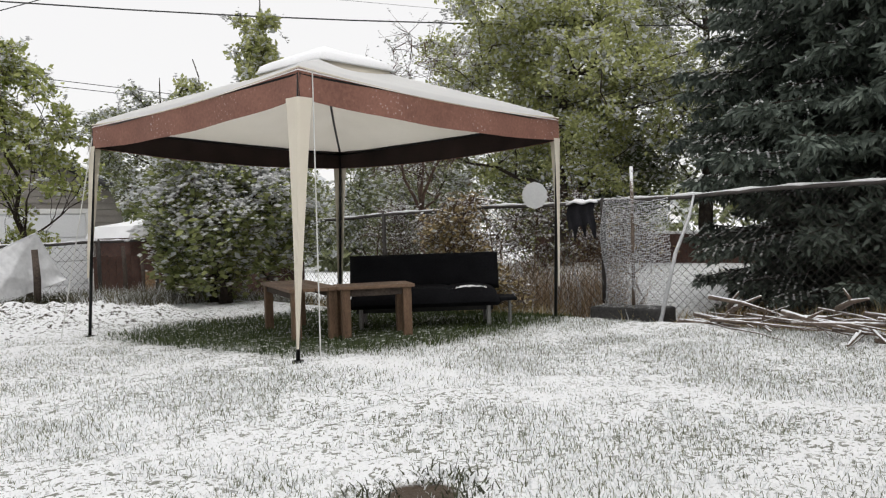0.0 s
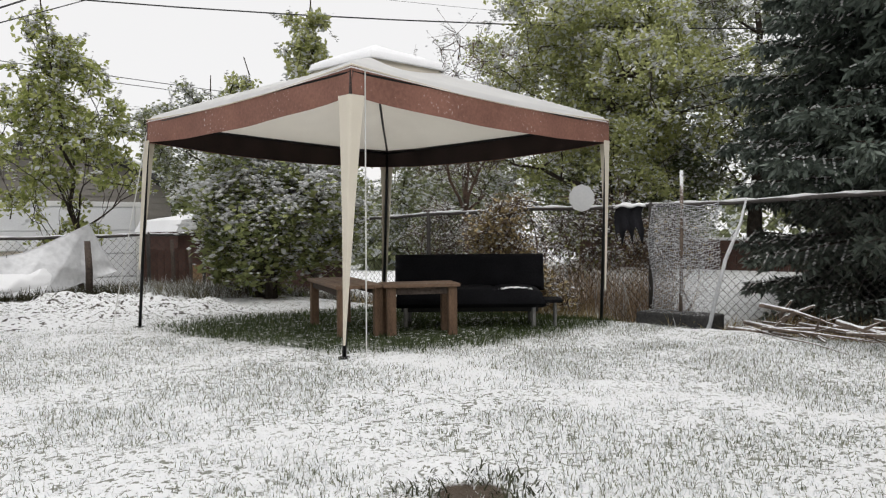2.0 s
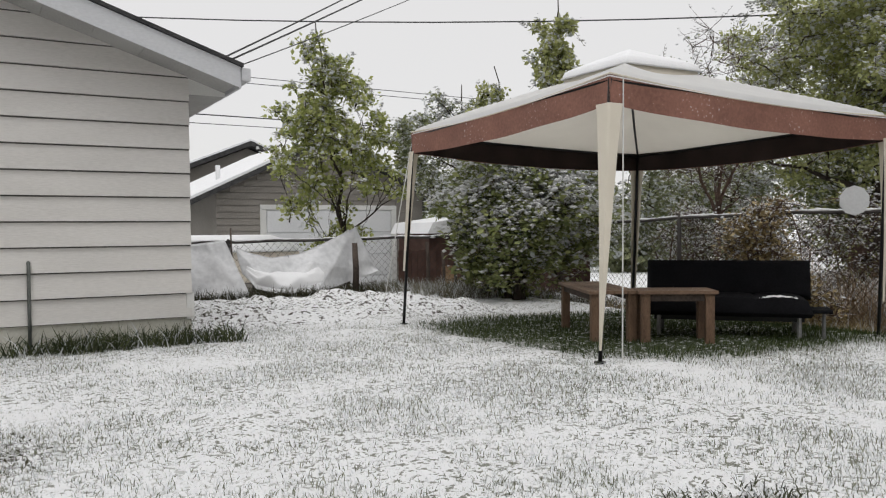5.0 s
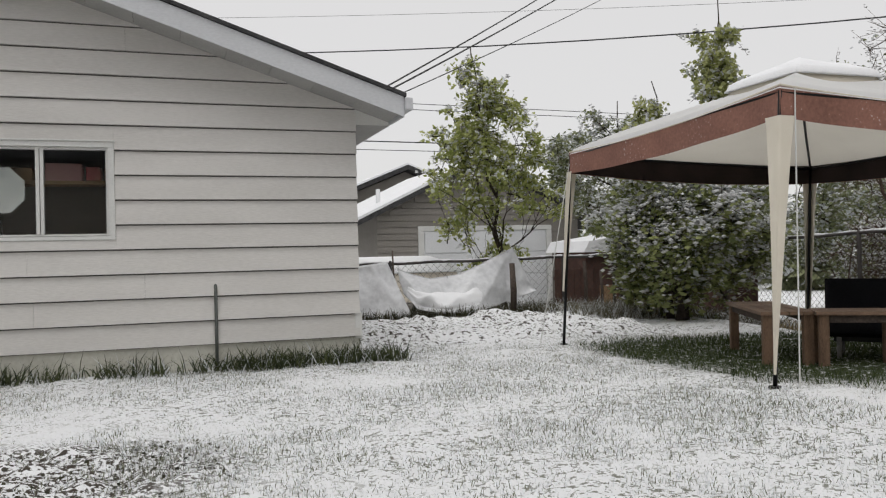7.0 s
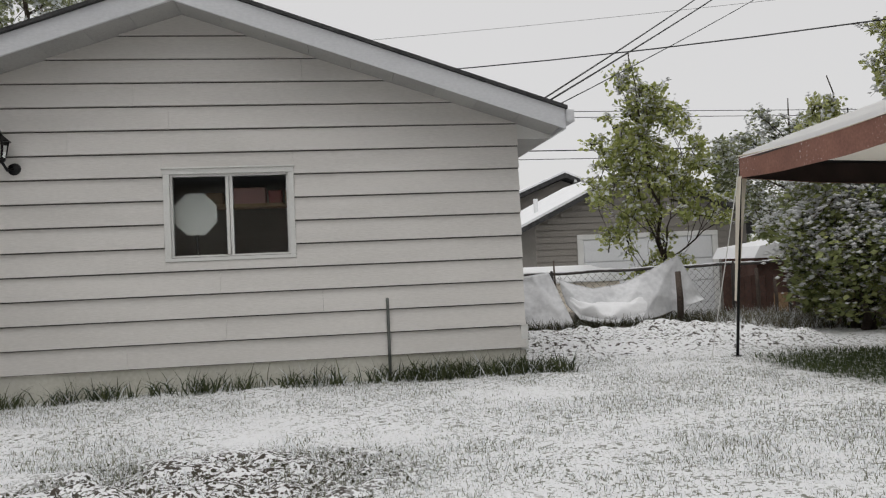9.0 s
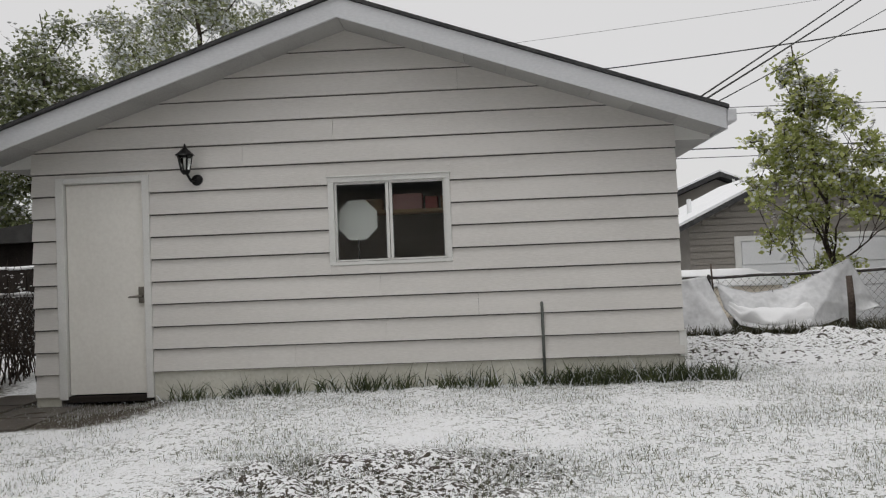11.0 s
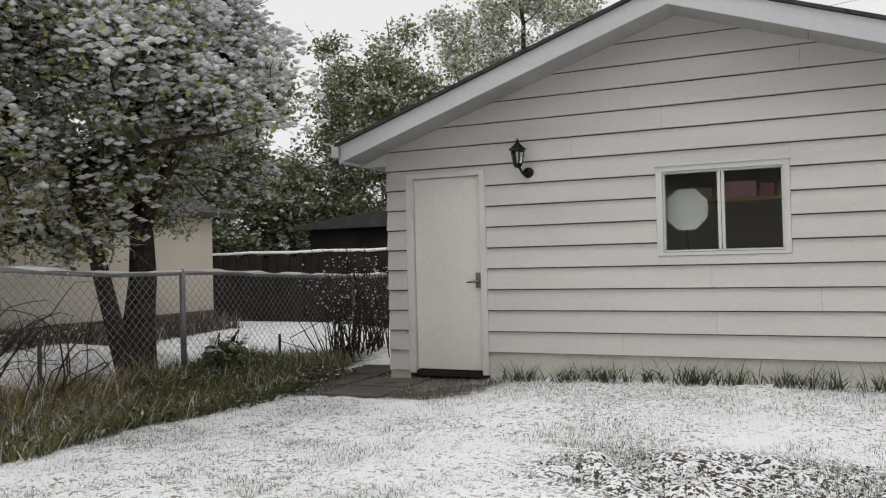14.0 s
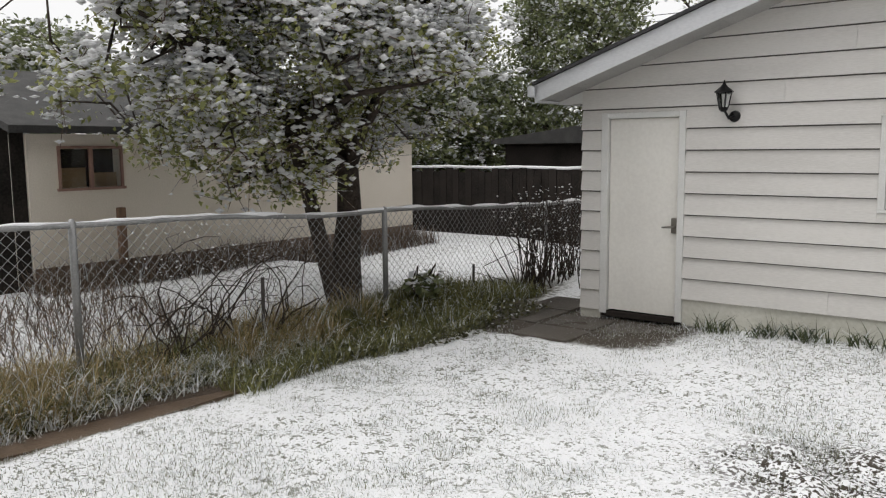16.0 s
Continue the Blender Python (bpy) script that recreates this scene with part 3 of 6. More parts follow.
def build_ground():
    xs, ys = axis(-900, 900, -7.5, 7.5, 0.04), axis(-900, 900, 0.6, 12.6, 0.04)
    X, Y = np.meshgrid(xs, ys)
    Z = ground_z(X, Y)
    rng = np.random.default_rng(5)

    def rough(cell, amp):
        gx, gy = ((X + 1000) / cell), ((Y + 1000) / cell)
        tab = rng.uniform(-1, 1, (256, 256))
        ix, iy = np.floor(gx).astype(int), np.floor(gy).astype(int)
        fx, fy = gx - ix, gy - iy
        fx, fy = fx * fx * (3 - 2 * fx), fy * fy * (3 - 2 * fy)
        t = lambda a, b: tab[a % 256, b % 256]  # noqa: E731
        return amp * ((t(ix, iy) * (1 - fx) + t(ix + 1, iy) * fx) * (1 - fy) + (t(ix, iy + 1) * (1 - fx) + t(ix + 1, iy + 1) * fx) * fy)

    near = step(X, -8.5, -7.5) * (1 - step(X, 7.5, 8.5)) * (1 - step(Y, 12.6, 13.5))
    Z = Z + near * (rough(0.11, 0.010) + rough(0.3, 0.012) + rough(0.9, 0.015))
    clod = np.clip(1.4 - ((X + 1.95) / 1.0) ** 2 - ((Y - 4.35) / 0.65) ** 2, 0, 1)
    bed = step(Y, 8.0, 8.7) * (1 - step(Y, 10.6, 11.4)) * step(X, 0.1, 0.8) * (1 - step(X, 3.8, 5.0))
    Z = Z + clod * rough(0.13, 0.042) + bed * (rough(0.13, 0.05) + rough(0.45, 0.05))
    w = len(xs)
    v = np.stack([X.ravel(), Y.ravel(), Z.ravel()], 1)
    i = (np.arange(len(ys) - 1)[:, None] * w + np.arange(w - 1)[None]).ravel()[:, None]
    ob = put("ground", arrays("ground", v, [i + np.array([[0, 1, w + 1, w]])]), LAWN, smooth=True)
    tagged(ob, "lawn under thin fresh snow, bare and green below the canopy", "ground", kind="structure")


build_ground()


# ---- garage ----
XC, YW = -2.56, 7.6
WX0, WX1 = -5.5, 0.355
COURSE, Z0 = 0.2035, 0.2
PITCH = 0.343


def rake(x, top):
    return top - PITCH * abs(x - XC)


def under_roof(x0, x1, z0, top):
    """Outline of a wall strip from x0 to x1 with its head under the roof"""
    poly = [(x0, z0), (x1, z0), (x1, rake(x1, top))]
    if x0 < XC < x1:
        poly.append((XC, top))
    return poly + [(x0, rake(x0, top))]


def build_garage():
    g = thing("garage", "pale grey garage with wide lap siding and a low gable roof", "garage", (XC, YW + 3.2, 0), kind="structure")
    top = 3.34
    wall = Build()
    dx0, dx1, dz = -5.22, -4.42, 1.955
    wx0, wx1, wz0, wz1 = -2.72, -1.70, 1.14, 1.865
    yb = YW + 0.12
    wall.prism(under_roof(WX0, dx0, -0.25, top), YW, yb)
    wall.prism(under_roof(dx0, dx1, dz, top), YW, yb)
    wall.prism(under_roof(dx1, wx0, -0.25, top), YW, yb)
    wall.prism([(wx0, -0.1), (wx1, -0.1), (wx1, wz0), (wx0, wz0)], YW, yb)
    wall.prism(under_roof(wx0, wx1, wz1, top), YW, yb)
    wall.prism(under_roof(wx1, WX1, -0.25, top), YW, yb)
    front = put("wall_front", wall, LAPSHADOW, g, "wall behind the lap siding, coloured dark for the lap shadows")
    for a, b in ((WX0, dx0 - 0.056), (dx1 + 0.016, WX1)):
        put("plinth", Build().box(a, b, YW - 0.004, YW, -0.25, Z0 + 0.004), PLINTH, g, "cream painted plinth")
    y2 = YW + 6.4
    put("wall_side", Build().box(WX0, WX0 + 0.12, yb, y2, -0.1, 2.3), SIDING, g)
    put("wall_side", Build().box(WX1 - 0.12, WX1, yb, y2, -0.1, 2.3), SIDING, g)
    put("wall_back", Build().prism(under_roof(WX0, WX1, -0.1, top), y2 - 0.12, y2), SIDING, g)
    put("floor_slab", Build().box(WX0 + 0.12, WX1 - 0.12, yb, y2 - 0.12, -0.1, -0.02), DARKROOM, g)
    # roof: two slabs, fascia boards, soffits
    e0, e1, yf = XC - 3.235, XC + 3.235, 7.155
    for s in (-1, 1):
        xe = XC + s * 3.26
        prof = [(XC, 3.40), (xe, 3.40 - PITCH * 3.26), (xe, 3.43 - PITCH * 3.26), (XC, 3.43)]
        put("roof", Build().prism(prof if s > 0 else prof[::-1], yf - 0.035, y2 + 0.4), SHINGLE, g, "dark shingles with a dusting of snow")
        xe = XC + s * 3.235
        prof = [(XC, 3.395), (xe, 3.395 - PITCH * 3.235), (xe, 3.225 - PITCH * 3.235 + 0.005), (XC, 3.225)]
        put("fascia_board", Build().prism(prof[::-1] if s > 0 else prof, yf - 0.012 * (s > 0), yf + 0.02), FASCIA, g)
        lip = [(XC, 3.245), (xe, 3.245 - PITCH * 3.235), (xe, 3.222 - PITCH * 3.235), (XC, 3.222)]
        put("fascia_lip", Build().prism(lip[::-1] if s > 0 else lip, yf - 0.018, yf - 0.012), FASCIA, g)
        # rake soffit in short panels, each with its joint
        for k in range(9):
            a, b = k * 3.22 / 9 + 0.0015, (k + 1) * 3.22 / 9 - 0.0015
            za, zb = 3.24 - PITCH * a, 3.24 - PITCH * b
            pf = [(XC + s * a, za), (XC + s * b, zb), (XC + s * b, zb + 0.012), (XC + s * a, za + 0.012)]
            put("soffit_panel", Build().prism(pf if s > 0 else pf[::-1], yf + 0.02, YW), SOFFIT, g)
        # eave along the side
        x0, x1 = (WX1, xe) if s > 0 else (xe, WX0)
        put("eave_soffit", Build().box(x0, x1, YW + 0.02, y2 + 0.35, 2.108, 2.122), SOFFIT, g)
        cap_end = [(x0, 2.106), (x1, 2.106), (x1, rake(x1, 3.245)), (x0, rake(x0, 3.245))]
        put("eave_return", Build().prism(cap_end, YW, YW + 0.02), TRIM, g)
        put("eave_fascia", Build().box(xe - 0.01, xe + 0.012, yf, y2 + 0.35, 2.11, 2.285), FASCIA, g)
        put("gutter", Build().box(*((xe + 0.012, xe + 0.09) if s > 0 else (xe - 0.09, xe - 0.012)), yf - 0.02, y2 + 0.35, 2.17, 2.28, 0.015), FASCIA, g)
    put("snow", Build().box(e0 - 0.03, e0 + 0.05, yf - 0.03, y2 + 0.3, 2.315, 2.335, 0.008), SNOW, g, "thin line of snow on the shingles")
    # corner boards
    put("corner_board", Build().box(WX1 - 0.045, WX1 + 0.02, YW - 0.024, YW, 0.19, 0.42, 0.004), TRIM, g)
    # siding boards, course by course, cut round the door and the window
    tx0, tx1, tz = -5.275, -4.405, 2.0
    fx0, fx1, fz0, fz1 = -2.765, -1.66, 1.105, 1.90
    for k in range(-1, 15):
        za, zb = Z0 + COURSE * k, Z0 + COURSE * (k + 1)
        xs = [(WX0, tx0)] if k == -1 else [(WX0, WX1)]
        spans = []
        for a, b in xs:
            cuts = []
            if za < tz - 0.02:
                cuts.append((tx0, tx1))
            if zb > fz0 and za < fz1 - 0.01:
                cuts.append((fx0, fx1))
            for c0, c1 in cuts:
                if c0 > a + 0.01:
                    spans.append((a, min(c0, b)))
                a = c1
            if b > a + 0.02:
                spans.append((a, b))
        for a, b in spans:
            half = (3.245 - za) / PITCH
            a2, b2 = max(a, XC - half), min(b, XC + half)
            if b2 - a2 < 0.05:
                continue
            h2 = max(0.0, (3.245 - zb) / PITCH)
            a3, b3 = max(a2, XC - h2), min(b2, XC + h2)
            if h2 == 0:
                a3 = b3 = XC
            joints = [a2] + [v for v in (a2 + 1.3 + (k * 0.83) % 1.7,) if b2 - a2 > 2.5 and a3 < v < b3] + [b2]
            for i in range(len(joints) - 1):
                p, q = joints[i], joints[i + 1]
                pt, qt = (a3 if i == 0 else p), (b3 if i == len(joints) - 2 else q)
                wob = 0.002 * math.sin(k * 3.7 + i)
                # zl leaves a slit where the dark backing reads as lap shadow
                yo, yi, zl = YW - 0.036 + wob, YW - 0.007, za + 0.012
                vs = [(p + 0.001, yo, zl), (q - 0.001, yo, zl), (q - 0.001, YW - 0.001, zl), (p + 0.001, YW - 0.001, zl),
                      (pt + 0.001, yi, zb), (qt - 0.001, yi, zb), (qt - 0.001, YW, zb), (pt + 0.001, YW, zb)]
                put("siding_board", Build().add(vs, [(0, 1, 5, 4), (1, 2, 6, 5), (2, 3, 7, 6), (3, 0, 4, 7), (3, 2, 1, 0), (4, 5, 6, 7)]), SIDING, front)
    # narrow boards that close the courses over the door, over and under the window
    for a, b, z0, z1 in ((tx0, tx1, tz + 0.002, Z0 + COURSE * 9), (fx0, fx1, fz1 + 0.016, Z0 + COURSE * 9), (fx0, fx1, Z0 + COURSE * 4 + 0.012, fz0 - 0.002)):
        t0, t1 = (0.029 * (1 - (z - 0.012) % COURSE / COURSE) + 0.007 for z in (z0 - Z0 + 0.012, min(z1, z0 + COURSE) - Z0 + 0.011))
        vs = [(a, YW - t0, z0), (b, YW - t0, z0), (b, YW - 0.001, z0), (a, YW - 0.001, z0), (a, YW - t1, z1), (b, YW - t1, z1), (b, YW, z1), (a, YW, z1)]
        put("siding_board", Build().add(vs, [(0, 1, 5, 4), (1, 2, 6, 5), (2, 3, 7, 6), (3, 0, 4, 7), (3, 2, 1, 0), (4, 5, 6, 7)]), SIDING, front)
    # door
    d = thing("door_1", "closed plain cream-white garage side door in a white frame", "door", (-4.84, YW, 0), kind="structure")
    put("door_frame", Build().box(tx0, tx0 + 0.075, YW - 0.035, YW + 0.1, -0.02, tz, 0.006), TRIM, d)
    put("door_frame", Build().box(tx1 - 0.065, tx1, YW - 0.035, YW + 0.1, -0.02, tz, 0.006), TRIM, d)
    put("door_frame", Build().box(tx0 + 0.075, tx1 - 0.065, YW - 0.033, YW + 0.1, 1.945, tz, 0.006), TRIM, d)
    slab = put("door_panel", Build().box(tx0 + 0.08, tx1 - 0.07, YW + 0.012, YW + 0.052, 0.02, 1.94, 0.004), DOORW, d)
    # dark board colour stands in for the shaded slit under the door
    put("threshold", Build().box(tx0 + 0.02, tx1 - 0.02, YW - 0.02, YW + 0.08, -0.05, 0.006, 0.006), DARKFENCE, d, "threshold coloured dark for the shade under the door")
    put("lock_plate", Build().box(-4.535, -4.475, YW - 0.008, YW + 0.012, 0.835, 0.985, 0.006), BRASS, slab)
    h = Build().tube([(-4.50, YW + 0.01, 0.90), (-4.50, YW - 0.05, 0.90)], 0.014, 8).tube([(-4.50, YW - 0.05, 0.90), (-4.57, YW - 0.055, 0.895), (-4.61, YW - 0.045, 0.892)], [0.012, 0.010, 0.008], 8)
    put("door_handle", h, BRASS, slab, "nickel lever handle", smooth=True)
    # window
    w = thing("window_1", "white two-pane sliding window with dark glass", "window", (-2.21, YW, 1.1), kind="structure")
    for b in ((fx0, fx1, YW - 0.034, YW + 0.02, fz1 - 0.045, fz1), (fx0, fx1, YW - 0.034, YW + 0.02, fz0, fz0 + 0.03),
              (fx0, fx0 + 0.055, YW - 0.033, YW + 0.02, fz0 + 0.03, fz1 - 0.045), (fx1 - 0.05, fx1, YW - 0.033, YW + 0.02, fz0 + 0.03, fz1 - 0.045)):
        put("window_casing", Build().box(*b, 0.004), TRIM, w)
    put("drip_cap", Build().box(fx0 - 0.01, fx1 + 0.01, YW - 0.05, YW, fz1, fz1 + 0.014, 0.003), TRIM, w)
    ix0, ix1, iz0, iz1 = fx0 + 0.055, fx1 - 0.05, fz0 + 0.03, fz1 - 0.045
    xm = -2.215
    for b in ((ix0, ix1, iz1 - 0.02, iz1), (ix0, ix1, iz0, iz0 + 0.02), (ix0, ix0 + 0.018, iz0 + 0.02, iz1 - 0.02), (ix1 - 0.018, ix1, iz0 + 0.02, iz1 - 0.02),
              (xm - 0.03, xm - 0.002, iz0 + 0.02, iz1 - 0.02), (xm + 0.002, xm + 0.028, iz0 + 0.02, iz1 - 0.02)):
        put("sash", Build().box(b[0], b[1], YW + (0.0 if b[0] != xm - 0.03 else -0.008), YW + 0.05, b[2], b[3], 0.003), TRIM, w)
    for a, b in ((ix0 + 0.018, xm - 0.03), (xm + 0.028, ix1 - 0.018)):
        pane = put("pane", Build().box(a, b, YW + 0.028, YW + 0.032, iz0 + 0.02, iz1 - 0.02), GLASS, w)
        pane.visible_shadow = False
    # what shows behind the glass
    s = thing("octagonal_plate", "pale octagonal plate leaning inside the window", "plate", (-2.53, YW + 0.16, 1.2))
    oc = [(-2.53 + 0.2 * math.cos(math.pi / 8 + i * math.pi / 4), 1.52 + 0.2 * math.sin(math.pi / 8 + i * math.pi / 4)) for i in range(8)]
    put("plate", Build().prism(oc, YW + 0.15, YW + 0.156), SIDING, s)
    put("stand", Build().tube([(-2.53, YW + 0.158, 1.4), (-2.53, YW + 0.24, 1.1)], 0.008, 6), DARKROOM, s)
    sill = put("workbench", Build().box(-3.3, -1.2, YW + 0.13, YW + 0.7, 1.06, 1.10, 0.004), TAN)
    tagged(sill, "brown workbench below the garage window", "workbench")
    sh = thing("garage_shelf", "dim wall shelf with red and pale boxes", "shelf", (-1.9, YW + 0.5, 1.4))
    put("board", Build().box(-3.2, -1.0, YW + 0.5, YW + 0.8, 1.60, 1.63), TAN, sh)
    for x, wd, hh, m in ((-1.92, 0.12, 0.12, RED), (-2.24, 0.29, 0.15, PINK), (-1.77, 0.2, 0.12, TAN), (-2.6, 0.26, 0.11, TAN), (-1.52, 0.14, 0.18, PINK)):
        b = put("storage_box", Build().box(x, x + wd, YW + 0.5, YW + 0.72, 1.63, 1.63 + hh, 0.01), m)
        tagged(b, "faded box on the shelf behind the window", "box", "boxes on the garage shelf")
    return g


build_garage()


def build_wall_lantern():
    x, y, z = -3.985, YW - 0.02, 1.93
    e = thing("wall_lantern", "black metal coach lantern on the siding", "wall lamp", (x, y, z))
    put("back_plate", Build().tube([(x + 0.03, y, z + 0.0), (x + 0.03, y - 0.03, z)], [0.055, 0.045], 14), BLACK, e, smooth=True)
    put("arm", Build().tube([(x + 0.03, y - 0.03, z), (x + 0.01, y - 0.1, z - 0.02), (x - 0.02, y - 0.13, z + 0.05)], 0.012, 8), BLACK, e, smooth=True)
    cx, cy, cz = x - 0.03, y - 0.13, z + 0.06
    put("lantern_base", Build().tube([(cx, cy, cz - 0.02), (cx, cy, cz), (cx, cy, cz + 0.02)], [0.02, 0.04, 0.045], 8), BLACK, e)
    body = Build()
    for k in range(6):
        w = 2 * math.pi * k / 6
        body.tube([(cx + 0.042 * math.cos(w), cy + 0.042 * math.sin(w), cz + 0.02), (cx + 0.068 * math.cos(w), cy + 0.068 * math.sin(w), cz + 0.15)], 0.005, 5)
    put("cage", body, BLACK, e)
    put("lamp_glass", Build().tube([(cx, cy, cz + 0.02), (cx, cy, cz + 0.15)], [0.038, 0.062], 6), GLASS, e)
    put("lantern_roof", Build().tube([(cx, cy, cz + 0.15), (cx, cy, cz + 0.16), (cx, cy, cz + 0.205), (cx, cy, cz + 0.225), (cx, cy, cz + 0.26)], [0.085, 0.082, 0.03, 0.014, 0.004], 8), BLACK, e)


build_wall_lantern()
p = put("conduit_pipe", Build().tube([(-0.885, YW - 0.04, -0.05), (-0.885, YW - 0.04, 0.66), (-0.885, YW - 0.03, 0.70), (-0.885, YW + 0.0, 0.71)], 0.014, 8), PIPE, smooth=True)
tagged(p, "grey conduit pipe rising from the ground at the siding", "pipe")


# ---- gazebo ----
NEAR, RIGHT, LEFT, BACK = (2.50, 4.71, 1.955), (5.52, 4.66, 1.85), (2.53, 7.64, 1.885), (5.5, 7.66, 1.80)
FEET = {"n": (2.395, 4.70), "r": (5.44, 4.68), "l": (2.44, 7.71), "b": (5.47, 7.73)}


def corner_mix(u, v):
    """A point of the canopy's rim plane: u along x, v along y"""
    n, r, l, b = (Vector(p) for p in (NEAR, RIGHT, LEFT, BACK))
    return n * (1 - u) * (1 - v) + r * u * (1 - v) + l * (1 - u) * v + b * u * v


def build_gazebo():
    g = thing("gazebo", "square garden gazebo with cream canopy and terracotta valance under snow", "gazebo", (3.95, 6.2, 0))

    def canopy(lift, hole, rise, grow_by=0.0):
        def fn(u, v):
            uu, vv = u * 2 - 1, v * 2 - 1
            m = max(abs(uu), abs(vv))
            p = corner_mix(0.5 + (uu * (1 + grow_by)) / 2, 0.5 + (vv * (1 + grow_by)) / 2)
            h = rise * (1 - m) ** 0.92
            along = min(abs(uu), abs(vv)) / max(m, 1e-6)
            sag = -0.05 * (1 - along * along) * (1 - abs(2 * m - 1) * 0.5) * (m > 0.01)
            return (p.x, p.y, p.z + h + sag + lift)
        return fn

    put("canopy", Build().sheet(canopy(0.0, 0, 0.56), 40, 40), CANOPY, g, "cream fabric canopy", smooth=True)

    def snowfn(u, v):
        x, y, z = canopy(0.024, 0, 0.56, 0.016)(u, v)
        m = max(abs(u * 2 - 1), abs(v * 2 - 1))
        return (x, y, z + 0.022 * noise.noise(Vector((x * 2.2, y * 2.2, 0))) * (1 - m) - (0.034 if m > 0.99 else 0.0))
    put("snow", Build().sheet(snowfn, 64, 64), THINSNOW, g, "smooth layer of fresh snow on the canopy", smooth=True)
    # upper vent cap
    c = corner_mix(0.5, 0.5)
    hs = 0.45

    def cap(lift, drop):
        def fn(u, v):
            uu, vv = u * 2 - 1, v * 2 - 1
            m = max(abs(uu), abs(vv))
            puff = 0.03 * noise.noise(Vector((uu * 2, vv * 2, 4.0)))
            z = c.z + 0.475 + 0.20 * (1 - m) ** 0.85 + lift + puff * (1 - m)
            return (c.x + uu * hs, c.y + vv * hs, z - drop * (m > 0.99))
        return fn
    put("vent_cap", Build().sheet(cap(0, 0.13), 24, 24, 0.006), CREAM, g, "small cream vent cap", smooth=True)
    put("snow", Build().sheet(cap(0.03, 0.035), 32, 32, 0.018), SNOW, g, "snow on the vent cap", smooth=True)
    # valance, one strip a side, hanging in shallow folds
    n, r, l, b = (Vector(p) for p in (NEAR, RIGHT, LEFT, BACK))
    for a, e, out in ((n, r, (0, -1)), (n, l, (-1, 0)), (r, b, (1, 0)), (l, b, (0, 1))):
        def strip(u, v, a=a, e=e, out=out):
            p = a.lerp(e, -0.0045 + 1.009 * u)
            sag = 0.05 * (1 - (2 * u - 1) ** 2)
            wave = 0.012 * math.sin(u * 19 + a.x) * v
            return (p.x + out[0] * (0.012 + wave), p.y + out[1] * (0.012 + wave), p.z - sag - 0.205 * v + 0.012)
        put("valance", Build().sheet(strip, 40, 6), RUST, g, "terracotta valance, damp and spotted with snow", smooth=True)
        # extra dark sheet stands in for the shaded back of the valance
        put("valance_shaded_side", Build().sheet(lambda u, v, st=strip, o=out: (st(u, v)[0] - o[0] * 0.01, st(u, v)[1] - o[1] * 0.01, st(u, v)[2] - 0.004 + 0.008 * v), 40, 6), SHADEDBACK, g, "inner side of the valance, its shade put into the colour", smooth=True)
        put("valance_piping", Build().tube([Vector(strip(i / 40, 0)) + Vector((0, 0, 0.004)) for i in range(41)], 0.007, 6), CREAM, g)
        put("eave_pole", Build().tube([a - Vector((0, 0, 0.03)), e - Vector((0, 0, 0.03))], 0.014, 8), BLACK, g, smooth=True)
    for p in (n, r, l, b):
        put("rafter", Build().tube([p - Vector((0, 0, 0.03)), p.lerp(Vector((c.x, c.y, c.z + 0.40)), 0.5) - Vector((0, 0, 0.05)), Vector((c.x, c.y, c.z + 0.42))], 0.012, 6), BLACK, g)
    # legs: steel pole and tapered fabric sleeve
    for key, p, s0, s1, end in (("n", n, 0.062, 0.006, 0.1), ("r", r, 0.055, 0.012, 0.35), ("l", l, 0.055, 0.02, 0.62), ("b", b, 0.055, 0.02, 0.3)):
        fx, fy = FEET[key]
        foot = Vector((fx, fy, gz(fx, fy) - 0.01))
        head = Vector((p.x, p.y, p.z - 0.02))
        leg = put("leg", Build().tube([foot, head], 0.015, 8), BLACK, g, "dark steel leg", smooth=True)
        put("foot_plate", Build().tube([foot, foot + Vector((0, 0, 0.02))], [0.045, 0.04], 10), BLACK, leg)
        dx, dy = (1 if p.x < 3 else -1), (1 if p.y < 6 else -1)

        def sleeve(u, v, foot=foot, head=head, s0=s0, s1=s1, end=end, dx=dx, dy=dy):
            q = head.lerp(foot, 0.085 + v * (1 - end * 0.5) * 0.91)
            w = (s0 + (s1 - s0) * v ** 0.7) * 2.0
            t = abs(u * 2 - 1)
            fold = 0.008 * math.sin(u * 14 + v * 3) * (1 - v)
            if u < 0.5:
                return (q.x + dx * (w * t) - dx * 0.026 + fold, q.y - dy * 0.026, q.z)
            return (q.x - dx * 0.026, q.y + dy * (w * t) - dy * 0.026 + fold, q.z)
        put("leg_sleeve", Build().sheet(sleeve, 16, 24), CREAM, g, "tapered cream fabric sleeve", smooth=True)
    for a, e in ((n + Vector((0.1, -0.02, 0)), (2.52, 4.62)), (l + Vector((-0.02, 0, -0.1)), (2.2, 7.75))):
        f = Vector((e[0], e[1], gz(*e)))
        put("guy_rope", Build().tube([a, a.lerp(f, 0.5), f], 0.005, 5), TRIM, g, "thin pale rope")
    return g


build_gazebo()


